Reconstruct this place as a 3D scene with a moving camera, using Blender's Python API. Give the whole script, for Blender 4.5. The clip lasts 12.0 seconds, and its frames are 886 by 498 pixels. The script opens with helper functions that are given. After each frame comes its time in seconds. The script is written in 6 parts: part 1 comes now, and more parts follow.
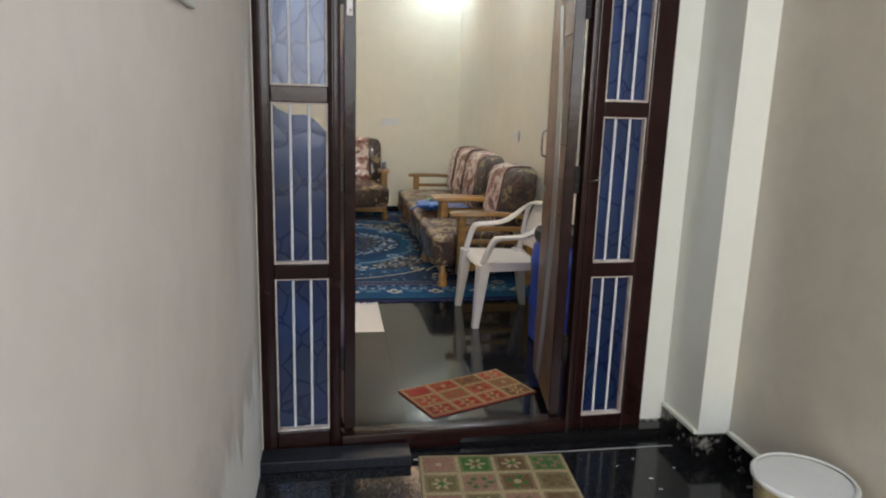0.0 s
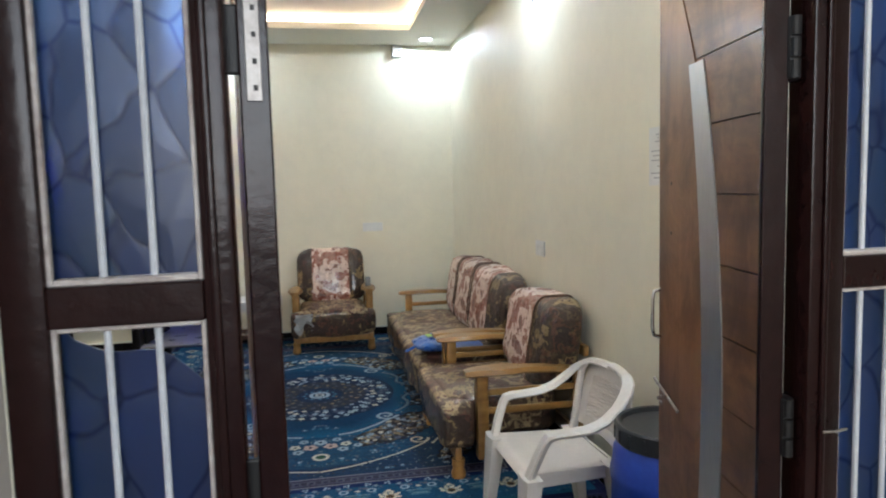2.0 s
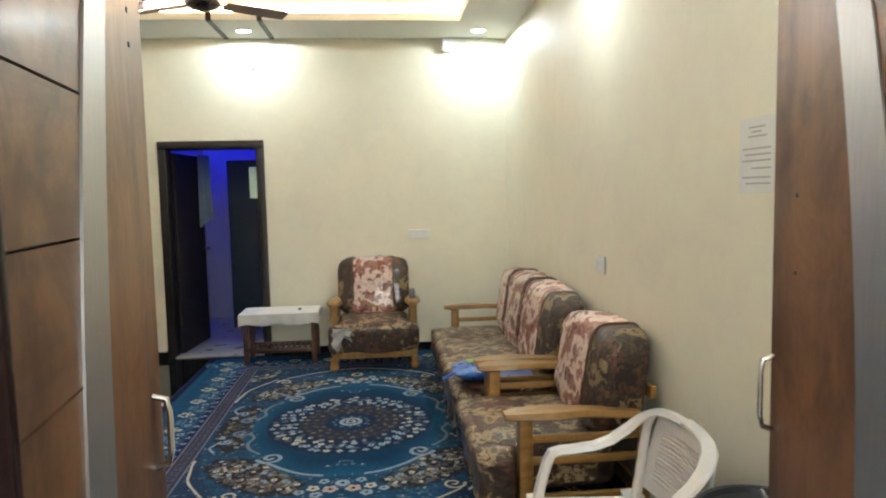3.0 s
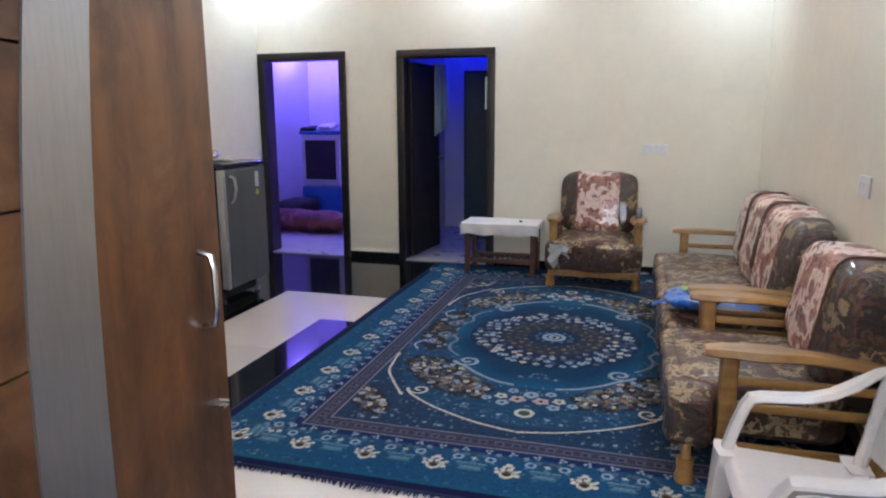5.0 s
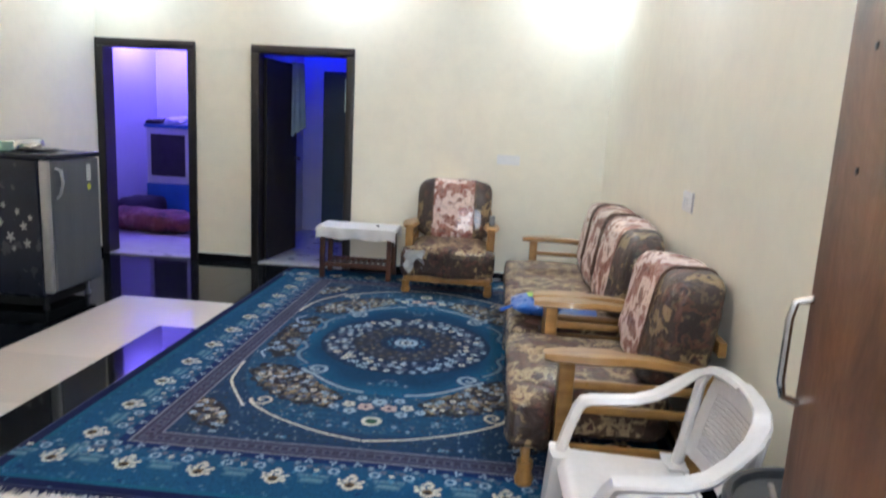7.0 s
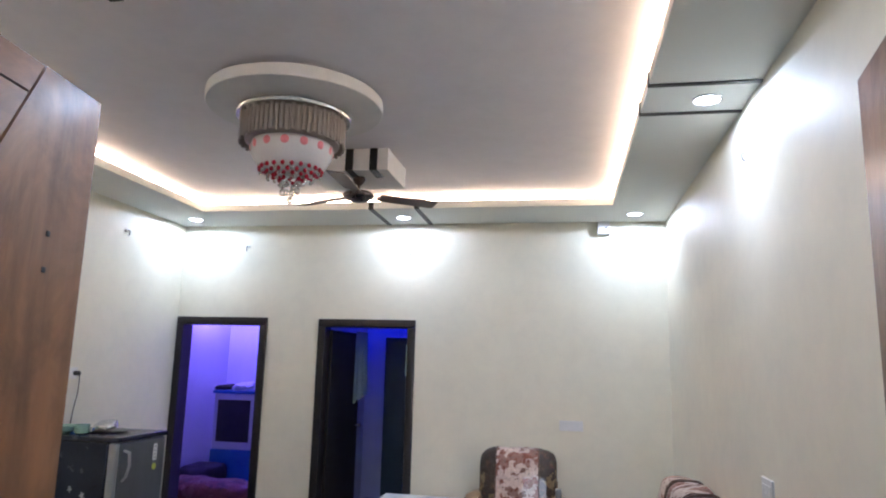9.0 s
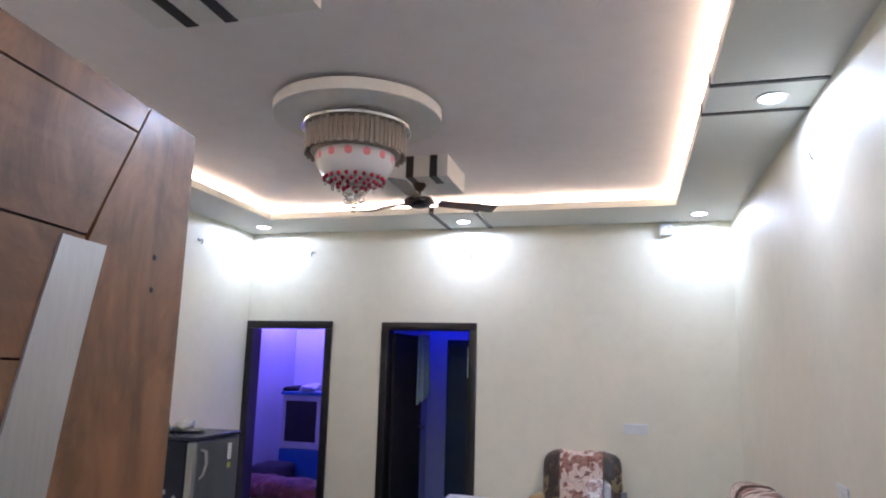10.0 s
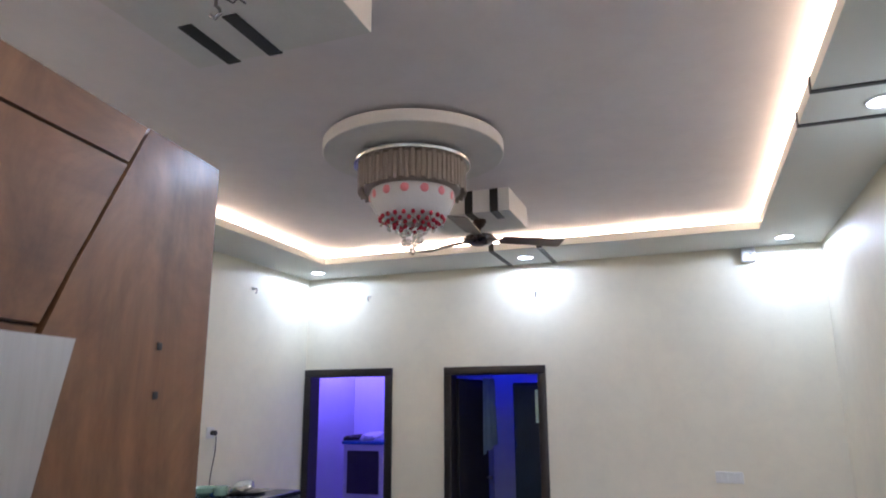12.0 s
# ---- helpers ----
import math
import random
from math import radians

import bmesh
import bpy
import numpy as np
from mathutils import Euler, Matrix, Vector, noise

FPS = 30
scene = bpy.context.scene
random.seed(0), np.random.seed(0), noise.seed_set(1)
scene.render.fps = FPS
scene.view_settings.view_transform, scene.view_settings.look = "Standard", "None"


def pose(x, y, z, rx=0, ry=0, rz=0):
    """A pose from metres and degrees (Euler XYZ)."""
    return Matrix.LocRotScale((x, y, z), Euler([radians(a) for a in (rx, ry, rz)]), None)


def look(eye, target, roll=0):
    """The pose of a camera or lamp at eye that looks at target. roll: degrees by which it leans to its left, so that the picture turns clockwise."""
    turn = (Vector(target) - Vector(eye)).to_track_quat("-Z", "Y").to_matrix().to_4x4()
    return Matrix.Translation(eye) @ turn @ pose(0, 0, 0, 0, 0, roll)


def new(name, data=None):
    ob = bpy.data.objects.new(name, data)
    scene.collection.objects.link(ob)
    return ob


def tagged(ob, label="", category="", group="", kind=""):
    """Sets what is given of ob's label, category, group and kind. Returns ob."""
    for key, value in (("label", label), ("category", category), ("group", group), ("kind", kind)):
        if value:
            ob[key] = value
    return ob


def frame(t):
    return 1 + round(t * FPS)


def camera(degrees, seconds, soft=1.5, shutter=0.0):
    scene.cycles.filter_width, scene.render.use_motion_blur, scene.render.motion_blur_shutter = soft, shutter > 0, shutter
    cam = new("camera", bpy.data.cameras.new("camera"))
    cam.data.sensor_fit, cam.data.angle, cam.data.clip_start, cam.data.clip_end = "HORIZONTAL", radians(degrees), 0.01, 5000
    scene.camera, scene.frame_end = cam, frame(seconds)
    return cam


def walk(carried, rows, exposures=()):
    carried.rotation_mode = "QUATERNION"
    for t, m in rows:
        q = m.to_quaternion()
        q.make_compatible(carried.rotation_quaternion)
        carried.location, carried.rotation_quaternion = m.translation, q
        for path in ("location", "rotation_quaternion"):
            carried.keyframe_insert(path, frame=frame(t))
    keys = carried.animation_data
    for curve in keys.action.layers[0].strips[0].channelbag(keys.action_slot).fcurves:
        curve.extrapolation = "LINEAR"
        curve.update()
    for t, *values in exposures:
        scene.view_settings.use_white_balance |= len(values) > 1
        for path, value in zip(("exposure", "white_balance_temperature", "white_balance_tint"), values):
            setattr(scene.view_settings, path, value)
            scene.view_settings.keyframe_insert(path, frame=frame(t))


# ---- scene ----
cam = camera(66.8, 12.0, soft=2.0, shutter=0.2)
PATH = [
    (0, (0.517, 0.234, 1.352), (0.84, 2.164, 0.936), 1.7),
    (0.5, (0.489, 0.666, 1.42), (0.8, 2.588, 0.96), 0.8),
    (1, (0.589, 1.041, 1.449), (0.912, 2.983, 1.097), 0.4),
    (1.5, (0.594, 1.412, 1.488), (0.925, 3.373, 1.284), 0.2),
    (2, (0.662, 1.766, 1.527), (1.026, 3.724, 1.347), -1.5),
    (2.5, (0.823, 2.043, 1.526), (1.118, 4.013, 1.345), -0.9),
    (3, (0.876, 2.293, 1.539), (1.053, 4.278, 1.372), -1.2),
    (3.5, (1.018, 2.44, 1.54), (0.891, 4.431, 1.399), -1.5),
    (3.7, (1.077, 2.476, 1.554), (0.812, 4.454, 1.414), -1.5),
    (5.3, (1.104, 2.505, 1.403), (0.55, 4.363, 0.914), -0.4),
    (5.5, (1.099, 2.499, 1.385), (0.551, 4.336, 0.814), -0.3),
    (6, (1.094, 2.489, 1.346), (0.56, 4.261, 0.589), -0.4),
    (6.5, (1.116, 2.509, 1.35), (0.697, 4.319, 0.608), -0.5),
    (7, (1.157, 2.571, 1.427), (1.006, 4.532, 1.065), 3.0),
    (7.5, (1.202, 2.56, 1.544), (1.014, 4.551, 1.517), 3.0),
    (7.7, (1.197, 2.564, 1.574), (0.995, 4.551, 1.661), 3.2),
    (9.3, (1.174, 2.483, 1.644), (0.754, 4.402, 1.996), 1.2),
    (9.5, (1.182, 2.458, 1.648), (0.709, 4.366, 2.002), 1.3),
    (10, (1.176, 2.456, 1.651), (0.653, 4.354, 1.994), 1.5),
    (10.5, (1.154, 2.509, 1.659), (0.594, 4.398, 2.006), 1.2),
    (11, (1.12, 2.585, 1.681), (0.551, 4.465, 2.056), 1.1),
    (11.5, (1.08, 2.623, 1.667), (0.413, 4.468, 2.052), 1.1),
    (12, (1.014, 2.732, 1.735), (0.349, 4.564, 2.183), -0.3),
]
EXPOSURES = [
    (0.0, 0.39, 6200, 11), (0.5, 0.47, 6150, 13), (1.5, 0.51, 6000, 13), (2.0, 0.47, 5900, 8), (2.5, 0.57, 6750, 6), (3.0, 0.67, 6500, 5), (3.5, 0.57, 5750, 9),
    (5.3, 0.71, 5650, 17), (6.0, 0.91, 5800, 16), (6.5, 0.93, 5950, 10), (7.0, 0.99, 5600, 12), (7.5, 0.65, 5480, 13), (9.3, 0.36, 5450, 19), (10.5, 0.35, 5450, 21), (12.0, 0.18, 5450, 20),
]
walk(cam, [(t, look(eye, target, roll)) for t, eye, target, roll in PATH], EXPOSURES)

# ---- world, lights, exposure ----
world = bpy.data.worlds.new("world")
scene.world = world
world.use_nodes = True
wn = world.node_tree.nodes
sky = wn.new("ShaderNodeTexSky")
sky.sky_type, sky.sun_disc = "NISHITA", False
sky.sun_elevation, sky.sun_rotation = radians(12), radians(200)
wn["Background"].inputs["Strength"].default_value = 0.10
world.node_tree.links.new(sky.outputs["Color"], wn["Background"].inputs["Color"])

ROOM_L, ROOM_R, ROOM_F, ROOM_B = -2.74, 2.11, 2.86, 8.885
SOFFIT, CEIL = 3.02, 3.14
COVE_L, COVE_R, COVE_F, COVE_B = -2.17, 1.59, 3.48, 8.21
PORCH_Z = -0.035
SPOTS = [(-2.42, 8.52), (-0.31, 8.56), (1.80, 8.54), (1.90, 5.945), (-0.31, 3.18), (1.84, 3.30)]
COOL = (0.80, 0.91, 1.0)


def down_lamp(name, place, watts, colour, radius):
    data = bpy.data.lights.new(name, "SPOT")
    data.energy, data.color, data.shadow_soft_size = watts, colour, radius
    data.spot_size, data.spot_blend = radians(175), 0.05
    ob = new(name, data)
    ob.location = place
    return ob


def point_lamp(name, place, watts, colour, radius):
    data = bpy.data.lights.new(name, "POINT")
    data.energy, data.color, data.shadow_soft_size = watts, colour, radius
    ob = new(name, data)
    ob.location = place
    return ob


for sx, sy in SPOTS:
    down_lamp("downlight_lamp", (sx, sy, SOFFIT - 0.02), 36 if sy < 4 else 33 if sy < 8 else 25, COOL, 0.05)
point_lamp("violet_lamp", (-3.55, 11.3, 2.50), 48, (0.235, 0.155, 1.0), 0.08)
point_lamp("blue_lamp", (-1.22, 10.45, 2.75), 13, (0.02, 0.03, 1.0), 0.08)
porch_light = bpy.data.lights.new("porch_opening_light", "AREA")
porch_light.shape, porch_light.size, porch_light.size_y = "RECTANGLE", 1.9, 1.6
porch_light.energy, porch_light.color = 60, (0.95, 0.97, 1.0)
pl = new("porch_opening_light", porch_light)
pl.matrix_world = look((1.2, -1.75, 2.15), (1.2, 3.0, 1.2))

# ---- materials ----


def nodes_of(name):
    m = bpy.data.materials.new(name)
    m.use_nodes = True
    return m, m.node_tree.nodes, m.node_tree.links, m.node_tree.nodes["Principled BSDF"]


def ramp(nodes, stops, constant=False):
    r = nodes.new("ShaderNodeValToRGB")
    r.color_ramp.interpolation = "CONSTANT" if constant else "LINEAR"
    els = r.color_ramp.elements
    while len(els) < len(stops):
        els.new(0.5)
    for e, (p, c) in zip(els, stops):
        e.position, e.color = p, (*c, 1)
    return r


def coords(nodes, links, scale=(1, 1, 1), space="Object"):
    tc = nodes.new("ShaderNodeTexCoord")
    mp = nodes.new("ShaderNodeMapping")
    mp.inputs["Scale"].default_value = scale
    links.new(tc.outputs[space], mp.inputs["Vector"])
    return mp.outputs["Vector"]


def noise_tex(nodes, links, vec, scale, detail=4, rough=0.55, distort=0.0):
    n = nodes.new("ShaderNodeTexNoise")
    n.inputs["Scale"].default_value, n.inputs["Detail"].default_value = scale, detail
    n.inputs["Roughness"].default_value, n.inputs["Distortion"].default_value = rough, distort
    links.new(vec, n.inputs["Vector"])
    return n


def bump(nodes, links, height, bsdf, strength, dist=0.01):
    b = nodes.new("ShaderNodeBump")
    b.inputs["Strength"].default_value, b.inputs["Distance"].default_value = strength, dist
    links.new(height, b.inputs["Height"])
    links.new(b.outputs["Normal"], bsdf.inputs["Normal"])


def surface(name, dark, light, scale=6, fine=60, rough=0.5, rough_var=0.12, metal=0.0, relief=0.15, stretch=(1, 1, 1), coat=0.0, lo=0.3, hi=0.7):
    """A two-scale procedural surface: broad tone changes, fine grain in colour, gloss and relief."""
    m, n, l, p = nodes_of(name)
    vec = coords(n, l, stretch)
    big, small = noise_tex(n, l, vec, scale, 5), noise_tex(n, l, vec, fine, 3)
    mix = n.new("ShaderNodeMath")
    mix.operation = "MULTIPLY_ADD"
    mix.inputs[1].default_value = 0.35
    l.new(small.outputs["Fac"], mix.inputs[0])
    half = n.new("ShaderNodeMath")
    half.operation = "MULTIPLY"
    half.inputs[1].default_value = 0.65
    l.new(big.outputs["Fac"], half.inputs[0])
    l.new(half.outputs[0], mix.inputs[2])
    r = ramp(n, [(lo, dark), (hi, light)])
    l.new(mix.outputs[0], r.inputs["Fac"])
    l.new(r.outputs["Color"], p.inputs["Base Color"])
    rr = n.new("ShaderNodeMapRange")
    rr.inputs["To Min"].default_value, rr.inputs["To Max"].default_value = max(0.02, rough - rough_var), min(1, rough + rough_var)
    l.new(big.outputs["Fac"], rr.inputs["Value"])
    l.new(rr.outputs["Result"], p.inputs["Roughness"])
    p.inputs["Metallic"].default_value = metal
    p.inputs["Coat Weight"].default_value, p.inputs["Coat Roughness"].default_value = coat, 0.12
    if relief:
        bump(n, l, small.outputs["Fac"], p, relief, 0.004)
    return m


def wood(name, dark, mid, light, rough=0.35, coat=0.3, along="z", scale=1.0, grime=0.4):
    m, n, l, p = nodes_of(name)
    st = {"z": (9, 9, 0.8), "y": (9, 0.8, 9), "x": (0.8, 9, 9)}[along]
    vec = coords(n, l, tuple(s * scale for s in st))
    a, b = noise_tex(n, l, vec, 1.5, 5, 0.55, 0.5), noise_tex(n, l, vec, 7, 4)
    r = ramp(n, [(0.28, dark), (0.5, mid), (0.72, light)])
    mx = n.new("ShaderNodeMix")
    mx.inputs["Factor"].default_value = 0.16
    l.new(a.outputs["Fac"], mx.inputs[2])
    l.new(b.outputs["Fac"], mx.inputs[3])
    l.new(mx.outputs[0], r.inputs["Fac"])
    # grime and worn polish in broad patches
    wear = noise_tex(n, l, coords(n, l, (2.6, 2.6, 1.7)), 2.8, 8, 0.7, 0.7)
    wr = ramp(n, [(0.38, (0.30, 0.26, 0.24)), (0.58, (1, 1, 1))])
    l.new(wear.outputs["Fac"], wr.inputs["Fac"])
    mul = n.new("ShaderNodeMix")
    mul.data_type, mul.blend_type = "RGBA", "MULTIPLY"
    mul.inputs[0].default_value = grime
    l.new(r.outputs["Color"], mul.inputs[6])
    l.new(wr.outputs["Color"], mul.inputs[7])
    l.new(mul.outputs[2], p.inputs["Base Color"])
    gl = n.new("ShaderNodeMapRange")
    gl.inputs["To Min"].default_value, gl.inputs["To Max"].default_value = rough + 0.15, max(0.1, rough - 0.15)
    l.new(wear.outputs["Fac"], gl.inputs["Value"])
    l.new(gl.outputs["Result"], p.inputs["Roughness"])
    p.inputs["Coat Weight"].default_value, p.inputs["Coat Roughness"].default_value = coat, 0.18
    bump(n, l, b.outputs["Fac"], p, 0.14, 0.004)
    return m


def paint(name, colour, stain, stain_amount=0.25, rough=0.55, damp=None):
    """Wall paint with roller texture, faint broad stains and, if asked, pale damp bloom near the floor."""
    m, n, l, p = nodes_of(name)
    vec = coords(n, l)
    big, fine = noise_tex(n, l, vec, 1.3, 6, 0.6), noise_tex(n, l, vec, 140, 2)
    r = ramp(n, [(0.35, (0, 0, 0)), (0.75, (stain_amount,) * 3)])
    l.new(big.outputs["Fac"], r.inputs["Fac"])
    mx = n.new("ShaderNodeMix")
    mx.data_type = "RGBA"
    mx.inputs[6].default_value, mx.inputs[7].default_value = (*colour, 1), (*stain, 1)
    mott = noise_tex(n, l, vec, 7, 5, 0.65, 0.5)
    mr = ramp(n, [(0.40, (0, 0, 0)), (0.72, (stain_amount * 0.7,) * 3)])
    l.new(mott.outputs["Fac"], mr.inputs["Fac"])
    add = n.new("ShaderNodeMath")
    add.operation, add.use_clamp = "ADD", True
    l.new(r.outputs["Color"], add.inputs[0])
    l.new(mr.outputs["Color"], add.inputs[1])
    l.new(add.outputs[0], mx.inputs[0])
    out = mx.outputs[2]
    if damp:
        # grey grime and, over it, streaky pale efflorescence below hip height
        geo = n.new("ShaderNodeSeparateXYZ")
        l.new(vec, geo.inputs["Vector"])
        lean = n.new("ShaderNodeMapping")
        lean.inputs["Rotation"].default_value = (radians(38), 0, 0)
        lean.inputs["Scale"].default_value = (1, 2.6, 0.8)
        l.new(vec, lean.inputs["Vector"])
        for top, src, scale, lo_hi, tone in ((1.15, vec, 2.1, (0.30, 0.46), (0.52, 0.48, 0.45)), (0.80, lean.outputs["Vector"], 2.6, (0.30, 0.37), damp)):
            edge = n.new("ShaderNodeMapRange")
            edge.inputs["From Min"].default_value, edge.inputs["From Max"].default_value = top, 0.15
            l.new(geo.outputs["Z"], edge.inputs["Value"])
            blot = noise_tex(n, l, src, scale, 8, 0.66, 0.5)
            mul = n.new("ShaderNodeMath")
            mul.operation = "MULTIPLY"
            l.new(edge.outputs["Result"], mul.inputs[0])
            l.new(blot.outputs["Fac"], mul.inputs[1])
            rr = ramp(n, [(lo_hi[0], (0, 0, 0)), (lo_hi[1], (0.85, 0.85, 0.85))])
            l.new(mul.outputs[0], rr.inputs["Fac"])
            m2 = n.new("ShaderNodeMix")
            m2.data_type = "RGBA"
            m2.inputs[7].default_value = (*tone, 1)
            l.new(rr.outputs["Color"], m2.inputs[0])
            l.new(out, m2.inputs[6])
            out = m2.outputs[2]
    l.new(out, p.inputs["Base Color"])
    p.inputs["Roughness"].default_value = rough
    bump(n, l, fine.outputs["Fac"], p, 0.10, 0.002)
    return m


def glow(name, colour, strength):
    m = bpy.data.materials.new(name)
    m.use_nodes = True
    n = m.node_tree.nodes
    n.clear()
    e, o = n.new("ShaderNodeEmission"), n.new("ShaderNodeOutputMaterial")
    e.inputs["Color"].default_value, e.inputs["Strength"].default_value = (*colour, 1), strength
    m.node_tree.links.new(e.outputs[0], o.inputs["Surface"])
    return m


def stone(name, base, fleck, rough=0.06, flecks=0.62, spec=0.5):
    """Polished stone: small flecks, per-piece tone."""
    m, n, l, p = nodes_of(name)
    vec = coords(n, l)
    v = n.new("ShaderNodeTexVoronoi")
    v.inputs["Scale"].default_value = 260
    l.new(vec, v.inputs["Vector"])
    r = ramp(n, [(flecks, base), (1.0, fleck)])
    l.new(v.outputs["Color"], r.inputs["Fac"])
    info = n.new("ShaderNodeObjectInfo")
    mr = n.new("ShaderNodeMapRange")
    mr.inputs["To Min"].default_value, mr.inputs["To Max"].default_value = 0.88, 1.1
    l.new(info.outputs["Random"], mr.inputs["Value"])
    hs = n.new("ShaderNodeHueSaturation")
    l.new(r.outputs["Color"], hs.inputs["Color"])
    l.new(mr.outputs["Result"], hs.inputs["Value"])
    l.new(hs.outputs["Color"], p.inputs["Base Color"])
    sm = noise_tex(n, l, vec, 5, 5)
    rr = n.new("ShaderNodeMapRange")
    rr.inputs["To Min"].default_value, rr.inputs["To Max"].default_value = rough * 0.8, rough * 1.3
    l.new(sm.outputs["Fac"], rr.inputs["Value"])
    l.new(rr.outputs["Result"], p.inputs["Roughness"])
    p.inputs["IOR"].default_value = 1.5
    p.inputs["Specular IOR Level"].default_value = spec
    return m


def floral(name, ground, mid, bloom, leaf, scale=9, coat=0.7, seed=0.0, cut=0.54, fine_share=0.22):
    """Printed floral upholstery under a clear wrinkled plastic cover."""
    m, n, l, p = nodes_of(name)
    vec = coords(n, l)
    off = n.new("ShaderNodeVectorMath")
    off.inputs[1].default_value = (seed, seed * 1.7, seed * 0.6)
    l.new(vec, off.inputs[0])
    warp = noise_tex(n, l, off.outputs[0], scale * 1.6, 3)
    wv = n.new("ShaderNodeVectorMath")
    wv.operation = "MULTIPLY_ADD"
    wv.inputs[1].default_value = (0.10, 0.10, 0.10)
    l.new(warp.outputs["Color"], wv.inputs[0])
    l.new(off.outputs[0], wv.inputs[2])
    a = noise_tex(n, l, wv.outputs[0], scale, 4, 0.6)
    r = ramp(n, [(0.36, leaf), (0.375, mid), (0.415, mid), (0.43, ground), (cut - 0.008, ground), (cut + 0.008, bloom), (cut + 0.07, bloom), (cut + 0.085, mid), (cut + 0.14, leaf)])
    l.new(a.outputs["Fac"], r.inputs["Fac"])
    # stamens, veins and small sprigs over the large flowers
    fine = noise_tex(n, l, wv.outputs[0], scale * 3.3, 3, 0.6, 0.8)
    r2 = ramp(n, [(0.36, leaf), (0.42, mid), (0.50, ground), (0.58, ground), (0.63, bloom)])
    l.new(fine.outputs["Fac"], r2.inputs["Fac"])
    mx = n.new("ShaderNodeMix")
    mx.data_type = "RGBA"
    mx.inputs[0].default_value = fine_share
    l.new(r.outputs["Color"], mx.inputs[6])
    l.new(r2.outputs["Color"], mx.inputs[7])
    l.new(mx.outputs[2], p.inputs["Base Color"])
    p.inputs["Roughness"].default_value = 0.6
    p.inputs["Coat Weight"].default_value, p.inputs["Coat Roughness"].default_value = coat, 0.06
    wr = noise_tex(n, l, coords(n, l, (6, 14, 9)), 1.6, 4, 0.6, 1.2)
    bump(n, l, wr.outputs["Fac"], p, 0.7, 0.035)
    return m


CREAM = paint("cream_wall_paint", (0.82, 0.775, 0.63), (0.70, 0.66, 0.54), 0.45)
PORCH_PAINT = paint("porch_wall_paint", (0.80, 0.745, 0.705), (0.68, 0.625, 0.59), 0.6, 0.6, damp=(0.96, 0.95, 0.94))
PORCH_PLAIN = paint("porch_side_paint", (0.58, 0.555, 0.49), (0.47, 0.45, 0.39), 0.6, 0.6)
PILLAR_WHITE = paint("white_pillar_paint", (0.74, 0.77, 0.73), (0.64, 0.67, 0.63), 0.4)
WHITE_PAINT = paint("white_wall_paint", (0.78, 0.80, 0.72), (0.68, 0.69, 0.62), 0.3)
PLASTER = paint("ceiling_plaster", (0.85, 0.81, 0.83), (0.75, 0.71, 0.735), 0.5, 0.7)
SOFFIT_PAINT = paint("soffit_paint", (0.76, 0.77, 0.72), (0.70, 0.71, 0.66), 0.25, 0.6)
ROOM_WHITE = paint("bedroom_paint", (0.72, 0.72, 0.75), (0.62, 0.62, 0.65), 0.3)
DARK_FRAME = surface("dark_maroon_gloss_paint", (0.010, 0.0035, 0.0035), (0.024, 0.008, 0.0075), 4, 30, 0.24, 0.1, relief=0.4, coat=0.15)
DARK_FRAME.node_tree.nodes["Principled BSDF"].inputs["Specular IOR Level"].default_value = 0.18
CHIPPED = surface("chipped_black_skirting", (0.010, 0.010, 0.011), (0.42, 0.40, 0.37), 8, 50, 0.25, 0.1, relief=0.2, lo=0.56, hi=0.66)
DULL_STONE = stone("dull_granite_slab", (0.012, 0.014, 0.020), (0.05, 0.055, 0.07), 0.3, spec=0.2)
BLACK_FRAME = surface("black_brown_frame", (0.007, 0.005, 0.005), (0.02, 0.014, 0.012), 5, 50, 0.35)
BEAD = surface("white_putty_bead", (0.32, 0.24, 0.22), (0.74, 0.70, 0.66), 9, 70, 0.6, relief=0.5)
BAR_WHITE = surface("white_painted_bar", (0.55, 0.57, 0.62), (0.78, 0.80, 0.84), 12, 80, 0.4)
BLACK_STONE = stone("black_granite", (0.006, 0.0065, 0.007), (0.015, 0.016, 0.018), 0.06, spec=0.38)
WHITE_STONE = stone("white_vitrified_tile", (0.62, 0.58, 0.53), (0.68, 0.64, 0.59), 0.06)
PORCH_STONE = stone("porch_black_granite", (0.008, 0.009, 0.011), (0.045, 0.05, 0.06), 0.10, spec=0.34)
SKIRT = stone("black_skirting", (0.008, 0.008, 0.009), (0.02, 0.02, 0.022), 0.12)
PALE_SILL = surface("pale_sill", (0.36, 0.35, 0.36), (0.5, 0.49, 0.5), 8, 60, 0.3)
TEAK = wood("teak_door_board", (0.105, 0.040, 0.014), (0.205, 0.087, 0.031), (0.27, 0.122, 0.045), 0.40, 0.2, "x", 0.9, 0.7)
TEAK_V = wood("teak_door_stile", (0.105, 0.040, 0.014), (0.205, 0.087, 0.031), (0.27, 0.122, 0.045), 0.40, 0.2, "z", 0.9, 0.6)
OAK = wood("golden_sofa_wood", (0.20, 0.095, 0.024), (0.33, 0.175, 0.048), (0.43, 0.24, 0.074), 0.32, 0.35, "x", 1.2, 0.3)
RED_WOOD = wood("reddish_table_wood", (0.04, 0.014, 0.008), (0.085, 0.03, 0.015), (0.13, 0.05, 0.026), 0.4, 0.3, "x", 1.2)
